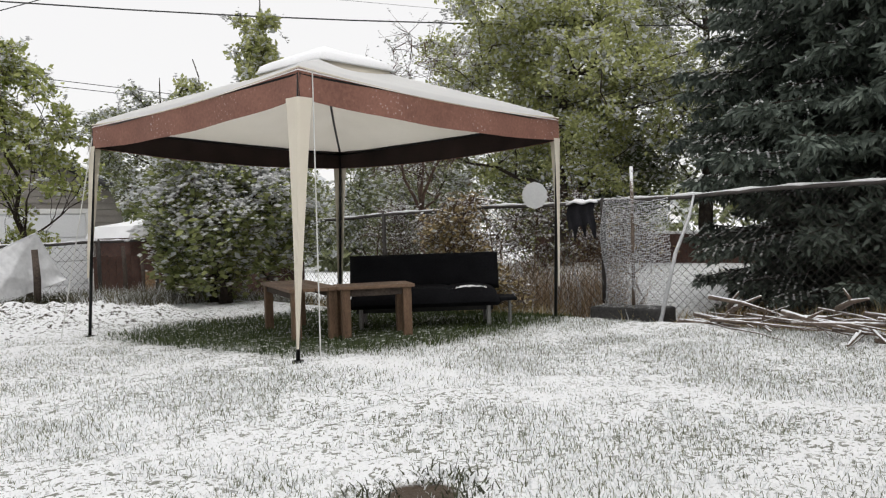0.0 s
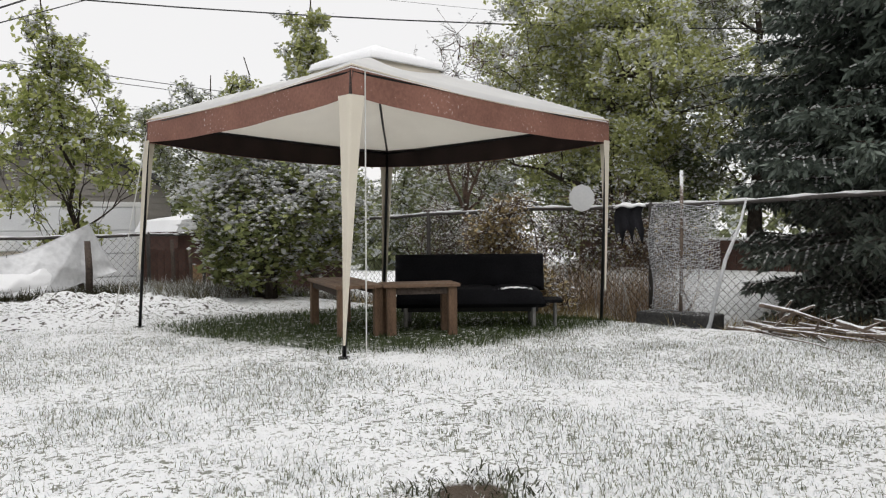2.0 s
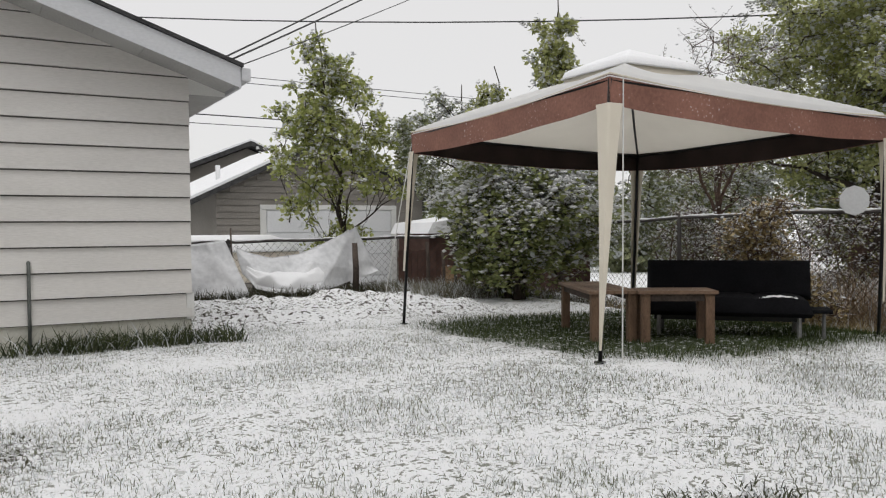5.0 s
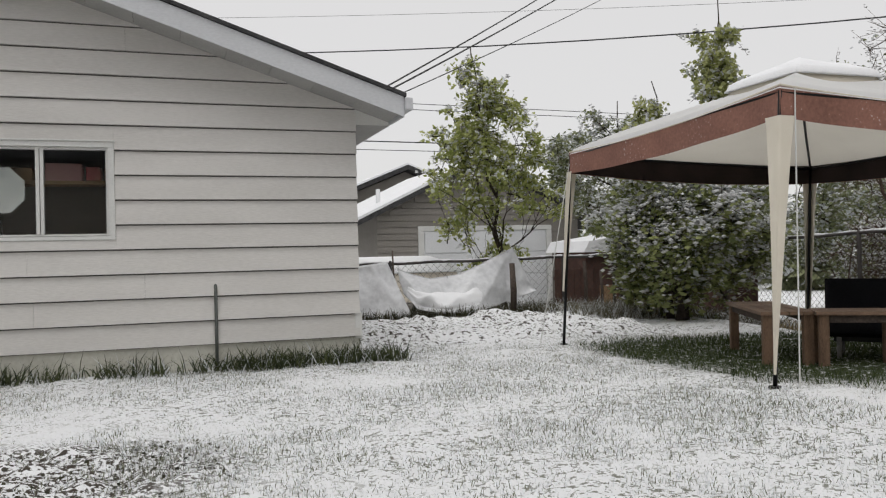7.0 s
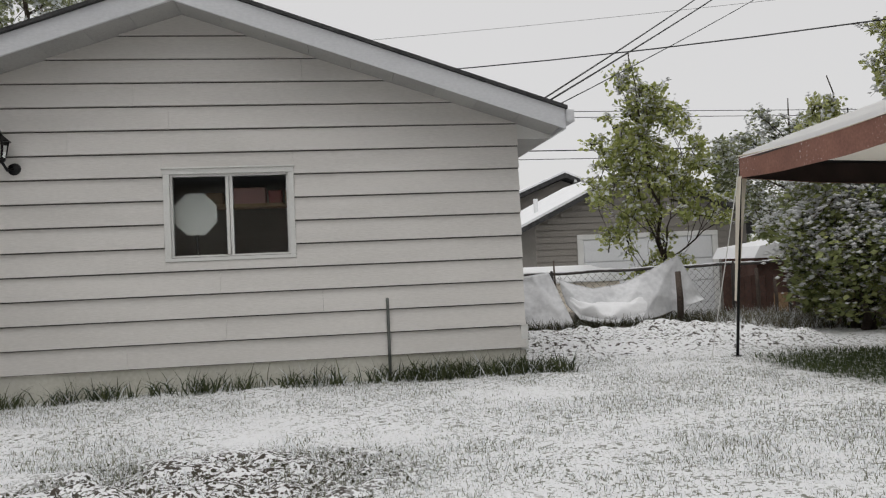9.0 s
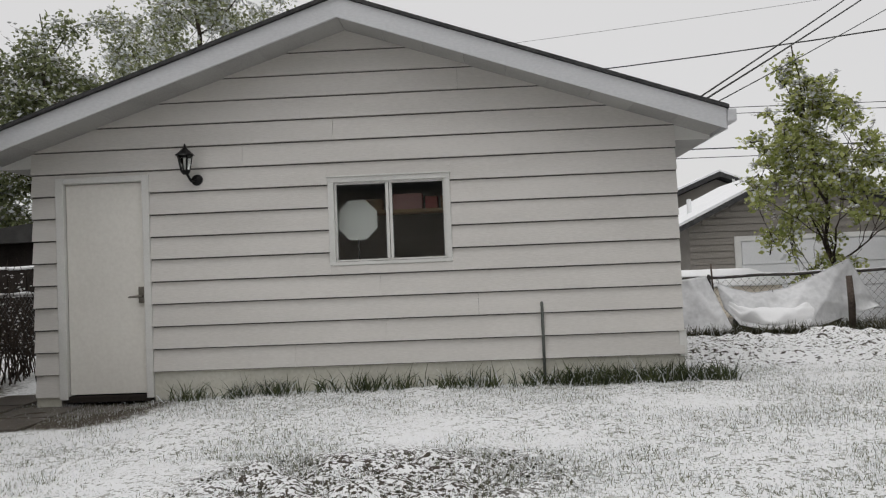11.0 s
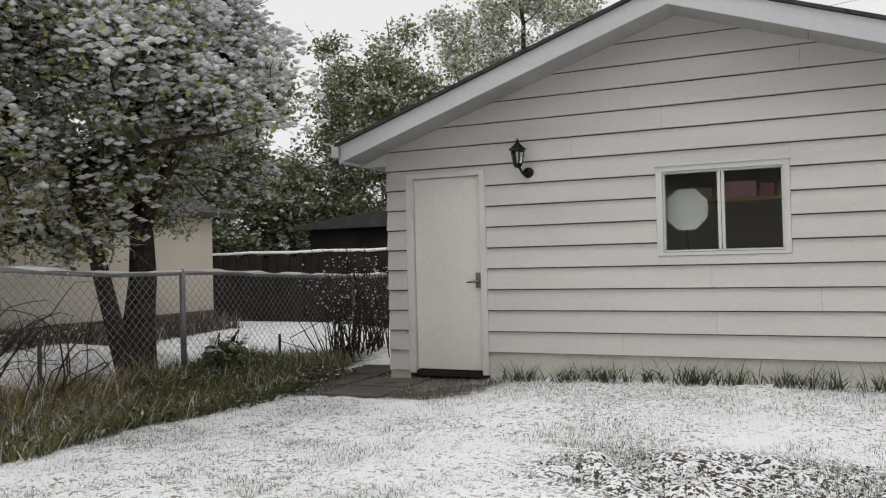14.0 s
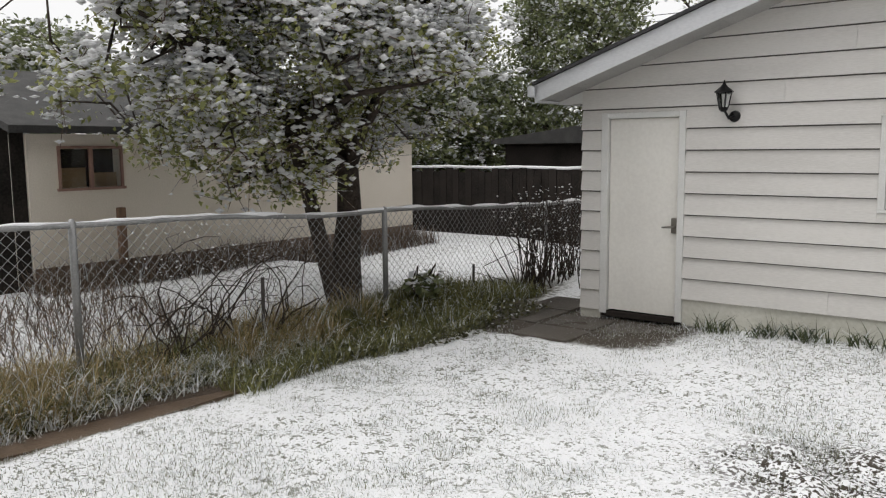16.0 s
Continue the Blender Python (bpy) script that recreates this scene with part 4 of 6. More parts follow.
def build_table(x, y, rz, lx, ly, h, group):
    e = thing("bench_table", "rough weathered wooden table with thick square legs", "table", (x, y, 0), group)
    m = pose(x, y, gz(x, y), 0, 0, rz)

    def moved(b):
        b.v = [tuple(m @ Vector(v)) for v in b.v]
        return b
    k = 4
    for i in range(k):
        a = -ly / 2 + ly / k * i
        put("top_board", moved(Build().box(-lx / 2, lx / 2, a + 0.003, a + ly / k - 0.003, h - 0.028, h, 0.005)), PLANK, e)
    for sx in (-1, 1):
        for sy in (-1, 1):
            cx, cy = sx * (lx / 2 - 0.06), sy * (ly / 2 - 0.06)
            put("leg", moved(Build().box(cx - 0.036, cx + 0.036, cy - 0.036, cy + 0.036, -0.03, h - 0.028, 0.006)), WOOD, e)
    for sy in (-1, 1):
        put("apron", moved(Build().box(-lx / 2 + 0.1, lx / 2 - 0.1, sy * (ly / 2 - 0.05) - 0.012, sy * (ly / 2 - 0.05) + 0.012, h - 0.085, h - 0.029, 0.003)), GREYWOOD, e)
    return e


build_table(3.5, 6.05, 64, 1.24, 0.42, 0.43, "tables under the gazebo")
build_table(3.68, 5.30, -34, 0.62, 0.38, 0.43, "tables under the gazebo")


def build_sofa():
    x, y = 4.47, 5.45
    e = thing("futon_sofa", "black vinyl click-back sofa bed dusted with snow", "sofa", (x, y, 0))
    m = pose(x, y, gz(x, y), 0, 0, -48)

    def moved(b):
        b.v = [tuple(m @ Vector(v)) for v in b.v]
        return b

    def cushion(x0, x1, y0, y1, z0, z1, tufts):
        """A padded slab with rounded edges and a few pulled-in lines"""
        def fn(u, v):
            a, b = 2 * u - 1, 2 * v - 1
            edge = (1 - a ** 8) ** 0.25 * (1 - b ** 8) ** 0.25
            pull = 0.018 * abs(math.sin(math.pi * tufts * u)) ** 0.4 + 0.006 * noise.noise(Vector((u * 5, v * 4, x0)))
            return (x0 + (x1 - x0) * u, y0 + (y1 - y0) * v, z0 + (z1 - z0 - 0.018) * edge + pull * edge)
        return Build().sheet(fn, 42, 18, 0.02)
    put("seat", moved(cushion(-0.66, 0.66, -0.34, 0.28, 0.23, 0.36, 3).box(-0.655, 0.655, -0.335, 0.275, 0.19, 0.25, 0.02)), VINYL, e, smooth=True)
    lay = pose(0, 0.24, 0.30, 78, 0, 0)
    rest = cushion(-0.70, 0.70, 0.0, 0.35, -0.02, 0.09, 5).box(-0.69, 0.69, 0.005, 0.345, -0.06, 0.0, 0.015)
    rest.v = [tuple(lay @ Vector(v)) for v in rest.v]
    put("backrest", moved(rest), VINYL, e, smooth=True)
    for s in (-1, 1):
        put("armrest", moved(Build().box(s * 0.74 - 0.08, s * 0.74 + 0.08, -0.24, 0.1, 0.22, 0.25, 0.012)), VINYL, e)
        for fy in (-0.26, 0.18):
            put("leg", moved(Build().tube([(s * 0.56, fy, 0.2), (s * 0.56, fy, -0.02)], 0.02, 8)), STEEL, e, "short steel leg")
        put("leg", moved(Build().tube([(s * 0.76, -0.12, 0.22), (s * 0.76, -0.12, -0.02)], 0.016, 8)), STEEL, e, "short steel leg")
    put("rail", moved(Build().box(-0.6, 0.6, -0.26, 0.2, 0.15, 0.192)), BLACK, e)
    put("snow", moved(Build().sheet(lambda u, v: (0.25 + 0.3 * u, -0.28 + 0.1 * v, 0.345 + 0.02 * math.sin(math.pi * u) * math.sin(math.pi * v) + 0.012 * noise.noise(Vector((u * 9, v * 6, 2)))), 24, 12, 0.012)), SNOW, e, "dusting of snow on the seat", smooth=True)


build_sofa()


# ---- fences ----
def chain_link(name, p, q, posts, height, rail_z, group="", low=0.03, wire=0.0022, cell=0.078, snowy=True, mat=STEEL, tall=None):
    """A chain-link fence from p to q: round posts, a top rail with lying snow, and crossing wires."""
    e = thing(name, "old chain-link fence with snow on its top rail", "fence", (*p, 0), group, "structure")
    p, q = Vector((*p, 0)), Vector((*q, 0))
    ln = (q - p).length
    d = (q - p) / ln
    z_at = rail_z
    k = 96
    top = [p + d * ln * i / k + Vector((0, 0, z_at(ln * i / k) + 0.006 * math.sin(i * 0.43))) for i in range(k + 1)]
    put("top_rail", Build().tube(top, 0.021, 8), mat, e, smooth=True)
    if snowy:
        put("snow", Build().tube([t + Vector((0, 0, 0.021 + 0.004 * math.sin(i * 2.3))) for i, t in enumerate(top)], [max(0.004, 0.013 + 0.016 * noise.noise(Vector((i * 0.45, ln, 0))) + 0.006 * math.sin(i * 1.3)) for i in range(k + 1)], 8), SNOW, e, "ridge of snow on the rail", smooth=True)
    for s in posts:
        b = p + d * s
        zg = gz(b.x, b.y)
        put("post", Build().tube([(b.x, b.y, zg - 0.05), (b.x, b.y, z_at(s) + 0.02), (b.x, b.y, z_at(s) + 0.045)], [0.028, 0.028, 0.012], 10), mat, e, smooth=True)
    net = Build()
    h = height
    off = d.cross(Vector((0, 0, 1))) * 0.024
    run = h
    s = -run
    w = wire
    while s < ln:
        for sign in (1, -1):
            a, b = (s, s + run) if sign > 0 else (s + run, s)
            za, zb = 0.0, 1.0
            # clip to the fence's ends
            t0, t1 = 0.0, 1.0
            lo, hi = sorted(((0 - a) / (b - a), (ln - a) / (b - a)))
            t0, t1 = max(t0, lo), min(t1, hi)
            if t1 - t0 < 0.02:
                continue
            pts = []
            for t in (t0, t1):
                u = a + (b - a) * t
                g = p + d * u
                zt = z_at(max(0, min(ln, u)))
                z0 = zt - h
                pts.append(g + off + Vector((0, 0, z0 + (zt - z0) * t)))
            net.tube(pts, w, 3)
        s += cell
    put("wire_mesh", net, DARKWIRE if mat is OLDSTEEL else mat, e, "diamond wire mesh")
    return e


chain_link("fence_left", (-6.95, -0.2), (-6.95, 13.0), [0.0, 3.14, 6.36, 9.5, 12.6], 1.0, lambda s: 1.265 - 0.0345 * s + 0.012 * math.sin(s * 2.0), cell=0.085)
chain_link("fence_right", (6.7, 1.0), (6.7, 12.0), [0.2, 3.87, 7.18, 10.9], 1.28, lambda s: 1.15 - 0.013 * s + 0.012 * math.sin(s * 1.3), mat=OLDSTEEL, cell=0.09, snowy=True)
chain_link("fence_back", (0.3, 11.9), (6.7, 11.9), [1.5, 4.3, 5.2, 6.38], 0.85, lambda s: 0.77 + 0.012 * s, mat=OLDSTEEL, cell=0.11)


# ---- trees and shrubs ----
def on(x, y):
    return (x, y, gz(x, y))


grow("young_maple", "slim young maple with yellow-green leaves dusted with snow", "tree", on(4.38, 13.8), 0.95, (4.2, 13.8, 2.42), (1.5, 1.45, 2.2), 0.05,
     205, 44, 0.092, YELLOWLEAF, 11, snow_per=16, limbs=60, spread=0.125, snow_size=0.055, hollow=0.25, flat=0.8, leader=True, cone=(1.2, 1.2, 0.9, 0.42), drift=(-0.75, 0))
grow("lilac_bush", "dense green bush weighed down by snow", "shrub", on(5.25, 9.75), 0.35, (5.25, 9.75, 1.12), (1.5, 1.2, 1.3), 0.05,
     190, 115, 0.095, BUSHLEAF, 12, snow_per=34, limbs=20, spread=0.16, twiggy=8, snow_size=0.072, stems=5, hollow=0.3, flat=0.35, caps=62)
grow("sapling", "tall thin sapling with green leaves above the canopy", "tree", on(7.35, 11.5), 2.2, (7.3, 11.5, 3.85), (0.62, 0.62, 1.25), 0.045,
     34, 90, 0.10, GREENLEAF, 13, snow_per=12, limbs=14, spread=0.13, hollow=0.05, flat=0.9, leader=True)
grow("sapling", "thin leafy shoot beside the bush", "tree", on(6.0, 11.4), 1.8, (5.95, 11.4, 2.85), (0.45, 0.45, 0.75), 0.03,
     14, 60, 0.09, GREENLEAF, 18, snow_per=10, limbs=9, spread=0.11, hollow=0.05, flat=0.9, leader=True)
grow("willow", "pale snow-covered willow behind the bush", "tree", on(7.0, 14.0), 1.2, (6.9, 14.0, 2.5), (1.7, 1.2, 1.35), 0.08,
     120, 95, 0.08, SNOWLEAF, 14, snow_per=26, limbs=16, spread=0.2, snow_size=0.06, leader=True)
grow("cottonwood", "big leafy green tree with light snow on its twigs", "tree", on(11.9, 8.7), 1.3, (11.9, 8.7, 3.5), (2.7, 2.9, 2.7), 0.16,
     330, 150, 0.085, GREENLEAF, 15, snow_per=34, limbs=30, spread=0.24, snow_size=0.07, hollow=0.25, flat=0.8, leader=True)
grow("cottonwood", "tall pale tree with much snow in its crown", "tree", on(15.2, 7.3), 1.6, (15.2, 7.3, 4.6), (2.6, 2.4, 3.4), 0.16,
     230, 120, 0.09, SNOWLEAF, 16, snow_per=32, limbs=20, spread=0.3, snow_size=0.08, leader=True)
grow("bare_tree", "half-bare tree with snow along every branch", "tree", on(9.0, 9.6), 1.3, (9.0, 9.6, 2.75), (1.5, 1.5, 1.6), 0.06,
     100, 10, 0.06, SNOWLEAF, 17, snow_per=16, limbs=34, spread=0.24, snow_size=0.045, bark=TWIG, twiggy=10)
for i, (x, y, h, r) in enumerate(((7.5, 9.0, 0.75, 0.7), (7.75, 7.7, 0.75, 0.75), (7.55, 6.2, 0.75, 0.68), (7.6, 5.2, 0.55, 0.5))):
    grow("snowy_bush", "brown-stemmed bush with snow on its twigs", "shrub", on(x, y), 0.2, (x, y, h), (r, r, h * 0.95), 0.022,
         60, 16, 0.045, (SNOWLEAF, STRAW, APPLELEAF, STRAW)[i], 20 + i, snow_per=14, limbs=26, spread=0.15, snow_size=0.042, stems=5, bark=TWIG, twiggy=10)
grow("dry_bush", "tan dry bush at the fence", "shrub", on(6.32, 6.3), 0.15, (6.38, 6.2, 0.6), (0.34, 0.95, 0.75), 0.014,
     150, 46, 0.055, STRAW, 27, snow_per=6, limbs=24, spread=0.13, snow_size=0.03, stems=6, bark=TWIG, twiggy=10)
grow("apple_tree", "old two-stemmed apple tree in leaf and blossom, loaded with wet snow", "tree", on(-7.34, 5.95), 1.3, (-7.7, 5.65, 2.82), (2.2, 3.05, 1.9), 0.14,
     450, 84, 0.058, APPLELEAF, 30, snow_per=62, caps=44, limbs=30, spread=0.19, snow_size=0.086, hollow=0.3, twiggy=8, stems=2, flat=0.8, mains=8, prongs=((0.0, 0.1, 1.42, 0.145), (0.05, -0.68, 1.75, 0.08)))
grow("elm", "dark leafy tree behind the garage", "tree", on(-9.2, 14.6), 1.6, (-9.2, 14.6, 3.5), (1.75, 1.7, 2.7), 0.14,
     170, 150, 0.09, DARKLEAF, 31, snow_per=16, limbs=18, spread=0.26, snow_size=0.07, flat=0.8, leader=True)
grow("elm", "tall sparse tree above the garage roof", "tree", on(-8.6, 21.4), 4.0, (-8.6, 21.4, 7.2), (2.9, 2.4, 3.2), 0.2,
     170, 110, 0.11, SNOWLEAF, 32, snow_per=26, limbs=26, spread=0.32, snow_size=0.09, flat=0.8, leader=True)
grow("elm", "dark tree beyond the wooden fence", "tree", on(-13.4, 13.4), 1.5, (-13.4, 13.4, 3.0), (2.4, 2.0, 1.9), 0.16,
     170, 120, 0.1, DARKLEAF, 33, snow_per=18, limbs=14, spread=0.3, snow_size=0.08, leader=True)
grow("elm", "dark tree behind the beige shed", "tree", on(-14.6, 6.0), 1.5, (-14.6, 6.0, 2.3), (2.2, 3.6, 1.5), 0.16,
     200, 120, 0.1, DARKLEAF, 34, snow_per=22, limbs=14, spread=0.32, snow_size=0.08, leader=True)


for i, (x, y, r, z, m) in enumerate(((16.5, 11.5, 2.6, 2.2, BUSHLEAF), (13.5, 14.0, 2.4, 1.9, SNOWLEAF), (10.6, 16.5, 2.2, 1.5, SNOWLEAF), (18.0, 5.5, 2.8, 2.2, BUSHLEAF), (17.5, 0.5, 2.8, 2.2, DARKLEAF), (14.6, 4.6, 2.0, 2.3, DARKLEAF), (14.4, 9.6, 2.0, 2.0, DARKLEAF),
                                      (-6.5, 17.5, 1.9, 1.5, DARKLEAF), (-15.5, 10.5, 2.4, 2.0, DARKLEAF), (-11.2, 14.6, 1.6, 1.7, DARKLEAF), (-12.6, 13.6, 1.5, 1.9, DARKLEAF))):
    grow("background_bush", "tall leafy thicket behind the yard, dusted with snow", "thicket", on(x, y), 0.5, (x, y, z), (r, r, z + 0.4), 0.08,
         150, 120, 0.11, m, 90 + i, snow_per=20, limbs=14, spread=0.34, snow_size=0.09, stems=3)


def build_spruce(x, y, height, radius, seed):
    """Drooping whorls of branches; each branch carries twigs, each twig a brush of needles."""
    rng = np.random.default_rng(seed)
    z0 = gz(x, y)
    e = thing("spruce", "large dark spruce with snow on its branch tips", "tree", (x, y, z0))
    wood = Build().tube([(x, y, z0 - 0.1), (x, y, z0 + height * 0.5), (x, y, z0 + height)], [0.2, 0.13, 0.02], 10)
    tips, snows = [], []
    z = z0 + 0.2
    while z < z0 + 5.2:
        f = (z - z0) / height
        r = radius * (1 - f) ** 0.5 * (0.8 + 0.2 * float(step(f, 0.0, 0.12)))
        k = 15
        a0 = rng.uniform(0, 6.28)
        for i in range(k):
            a = a0 + 2 * math.pi * (i + rng.uniform(-0.3, 0.3)) / k
            ln = r * rng.uniform(0.78, 1.12)
            d = np.array([math.cos(a), math.sin(a), 0])
            if d @ np.array([-1.0, 0.15, 0]) < -0.35:
                continue
            droop = rng.uniform(0.18, 0.36)
            pts = [np.array([x, y, z]) + d * ln * t + np.array([0, 0, 0.1 * ln * t - droop * ln * t * t + 0.12 * ln * t ** 4]) for t in np.linspace(0, 1, 7)]
            wood.tube(pts, list(np.linspace(0.03, 0.005, 7)), 4)
            s = np.array([-d[1], d[0], 0])
            for t in np.arange(0.22, 1.0, 0.034):
                q = t * 6
                j = min(int(q), 5)
                c = pts[j] + (pts[j + 1] - pts[j]) * (q - j)
                w = 0.42 * ln * (1.02 - t) + 0.1
                for sg in (-1, 1):
                    end = c + (s * sg * 0.8 + d * 0.6) * w * rng.uniform(0.6, 1.1) + np.array([0, 0, -w * rng.uniform(0.2, 0.6)])
                    m = int(12 + w * 52)
                    u = rng.uniform(0, 1, (m, 1))
                    tips.append((c + (end - c) * u, np.repeat([(end - c) / (np.linalg.norm(end - c) + 1e-6)], m, 0)))
                    if t > 0.66 and rng.uniform() < (0.9 if d[1] > 0.5 else 0.02 + 0.4 * float(step(z, 1.8, 3.0))):
                        k2 = int(4 + w * 34)
                        u = rng.uniform(0.1, 1, (k2, 1))
                        snows.append(c + (end - c) * u + np.array([0, 0, 0.04]))
        z += 0.17
    put("trunk", wood, BARK, e, smooth=True)
    at = np.concatenate([t[0] for t in tips])
    ax = np.concatenate([t[1] for t in tips])
    k = len(at)
    d = ax * 0.9 + rng.normal(size=(k, 3)) * 0.5 + np.array([0, 0, -0.15])
    d /= np.linalg.norm(d, axis=1)[:, None]
    s = np.cross(d, rng.normal(size=(k, 3)))
    s /= np.linalg.norm(s, axis=1)[:, None] + 1e-9
    ln = rng.uniform(0.06, 0.15, k)[:, None]
    v = np.empty((k, 4, 3))
    v[:, 0], v[:, 2] = at, at + d * ln
    v[:, 1], v[:, 3] = at + d * ln * 0.4 + s * 0.019, at + d * ln * 0.4 - s * 0.019
    tagged(put("needle_foliage", arrays("needle_foliage", v.reshape(-1, 3), [np.arange(k)[:, None] * 4 + np.array([[0, 1, 2, 3]])]), NEEDLE, e), kind="stuff")
    at = np.concatenate(snows)
    tagged(put("snow", arrays("snow", *clots(rng, at, 0.03)), SNOWBIT, e, "snow on the drooping tips"), kind="stuff")


build_spruce(9.6, 1.9, 13.0, 3.2, 40)


TUB = surf("dull_grey_plastic", (0.025, 0.025, 0.025), (0.07, 0.068, 0.066), 6, 60, 0.85, 0.4, snow=-0.1)


# ---- things along the right fence ----
def build_fence_side():
    e = thing("round_target", "white round board fixed to the fence", "board", (6.62, 5.80, 1.2))
    pl = [(0.145 * math.cos(2 * math.pi * (i + 0.5) / 10), 0.155 * math.sin(2 * math.pi * (i + 0.5) / 10)) for i in range(10)]
    b = Build().prism(pl, -0.006, 0.006)
    m = pose(6.64, 5.70, 1.2, 0, 0, -62)
    b.v = [tuple(m @ Vector(v)) for v in b.v]
    put("disc", b, WHITEPANEL, e)
    put("hook", Build().tube([(6.64, 5.80, 1.14), (6.66, 5.8, 1.1), (6.69, 5.8, 1.1)], 0.004, 5), BLACK, e)

    def cloth(u, v):
        y = 4.93 + 0.34 * u
        ragged = 0.42 * (0.62 + 0.38 * math.sin(u * 9.5 + 0.6) ** 2)
        return (6.655 - 0.03 * v + 0.02 * math.sin(u * 16) * v, y + 0.02 * math.sin(v * 5), 1.10 + 0.03 * math.sin(u * 5) - ragged * v)
    c = put("wet_cloth", Build().sheet(cloth, 28, 14), CLOTH, smooth=True)
    tagged(c, "ragged black cloth hung over the fence under snow", "cloth")
    lump = put("snow_heap", Build().sheet(lambda u, v: (6.72 - 0.1 * v, 4.92 + 0.36 * u, 1.10 + 0.035 * math.sin(math.pi * u) * math.sin(math.pi * v) + 0.01 * math.sin(u * 11)), 16, 8, 0.02), SNOW, smooth=True)
    tagged(lump, "small heap of snow on the hung cloth", "snow")
    # wire netting draped over the fence
    n = thing("wire_netting", "roll of fine wire netting draped on the fence, full of snow", "netting", (6.55, 4.45, 0))

    def face(u, v):
        y = 4.08 + 0.74 * u + 0.03 * math.sin(v * 6) * (u - 0.5)
        return Vector((6.60 - 0.12 * math.sin(math.pi * u) ** 0.6 - 0.03 * math.sin(v * 9 + u * 5), y, 1.10 - 0.03 * math.sin(u * 7) - 1.22 * v))
    net = Build()
    for i in range(50):
        v = i / 49
        net.tube([face(u / 20, min(1, max(0, v + 0.006 * math.sin(u * 1.9 + i * 2.1)))) for u in range(21)], 0.0032, 3)
    for i in range(34):
        u = i / 33
        net.tube([face(min(1, max(0, u + 0.012 * (k % 2))), k / 26) for k in range(27)], 0.0022, 3)
    tagged(put("wire_web", net, PLASTIC, n), kind="stuff")
    rng = np.random.default_rng(8)
    at = np.array([face(a, b) for a, b in zip(rng.uniform(0, 1, 600), rng.uniform(0, 1, 600) ** 0.9)]) + rng.normal(size=(600, 3)) * 0.012
    tagged(put("snow", arrays("snow", *clots(rng, at, 0.02)), SNOWBIT, n), kind="stuff")
    q = put("plant_tub", Build().box(6.22, 6.56, 4.0, 4.78, gz(6.4, 4.4) - 0.03, gz(6.4, 4.4) + 0.25, 0.025), TUB)
    tagged(q, "low dark grey trough at the foot of the netting", "tub")
    q = put("garden_pole", Build().tube([(6.47, 4.42, gz(6.47, 4.42) - 0.05), (6.5, 4.42, 0.8), (6.52, 4.43, 1.43)], 0.018, 8), STICK, smooth=True)
    tagged(q, "thin upright pole coated with snow", "pole")
    q = put("leaning_stick", Build().tube([(6.2, 4.02, gz(6.2, 4.0) - 0.02), (6.4, 3.92, 0.55), (6.55, 3.84, 0.9), (6.66, 3.83, 1.13)], [0.022, 0.019, 0.016, 0.010], 7), PLASTIC, smooth=True)
    tagged(q, "snowy stick leaning on the fence", "stick")
    p = put("white_panel", Build().box(6.78, 6.8, 6.98, 7.33, 0.60, 0.97, 0.004), WHITEPANEL)
    tagged(p, "white board fixed behind the fence", "panel")
    p.location.z = 0
    rng = np.random.default_rng(9)
    for i in range(46):
        t = rng.uniform(0, 1)
        c = np.array([5.72 - 1.0 * t, 3.3 - 2.2 * t, 0.0]) + rng.normal(size=3) * np.array([0.12, 0.22, 0])
        a = math.radians(-118 + rng.normal() * 20)
        ln = rng.uniform(0.35, 1.0)
        d = np.array([math.cos(a), math.sin(a), 0]) * ln / 2
        r = rng.uniform(0.007, 0.026)
        h = abs(rng.normal()) * 0.09 + 0.015
        bend = rng.normal(size=3) * 0.04
        lift = rng.uniform(0.0, 0.28) if rng.uniform() < 0.25 else 0
        A, B = c - d, c + d
        za, zb = gz(A[0], A[1]) + h, gz(B[0], B[1]) + h * 0.6 + lift
        pts = [(A[0], A[1], za), (c[0] + bend[0], c[1] + bend[1], (za + zb) / 2 + abs(bend[2]) * 0.5), (B[0], B[1], zb)]
        b = Build().tube(pts, [r, r * 0.8, r * 0.4], 6)
        if rng.uniform() < 0.5:
            b.tube([pts[1], np.array(pts[1]) + d * 0.5 + rng.normal(size=3) * 0.08 + np.array([0, 0, 0.06])], [r * 0.6, r * 0.25], 5)
        s = put("cut_branch", b, STICK, smooth=True)
        tagged(s, "cut branch in a brush pile, dusted with snow", "branch", "branches of the brush pile")


build_fence_side()


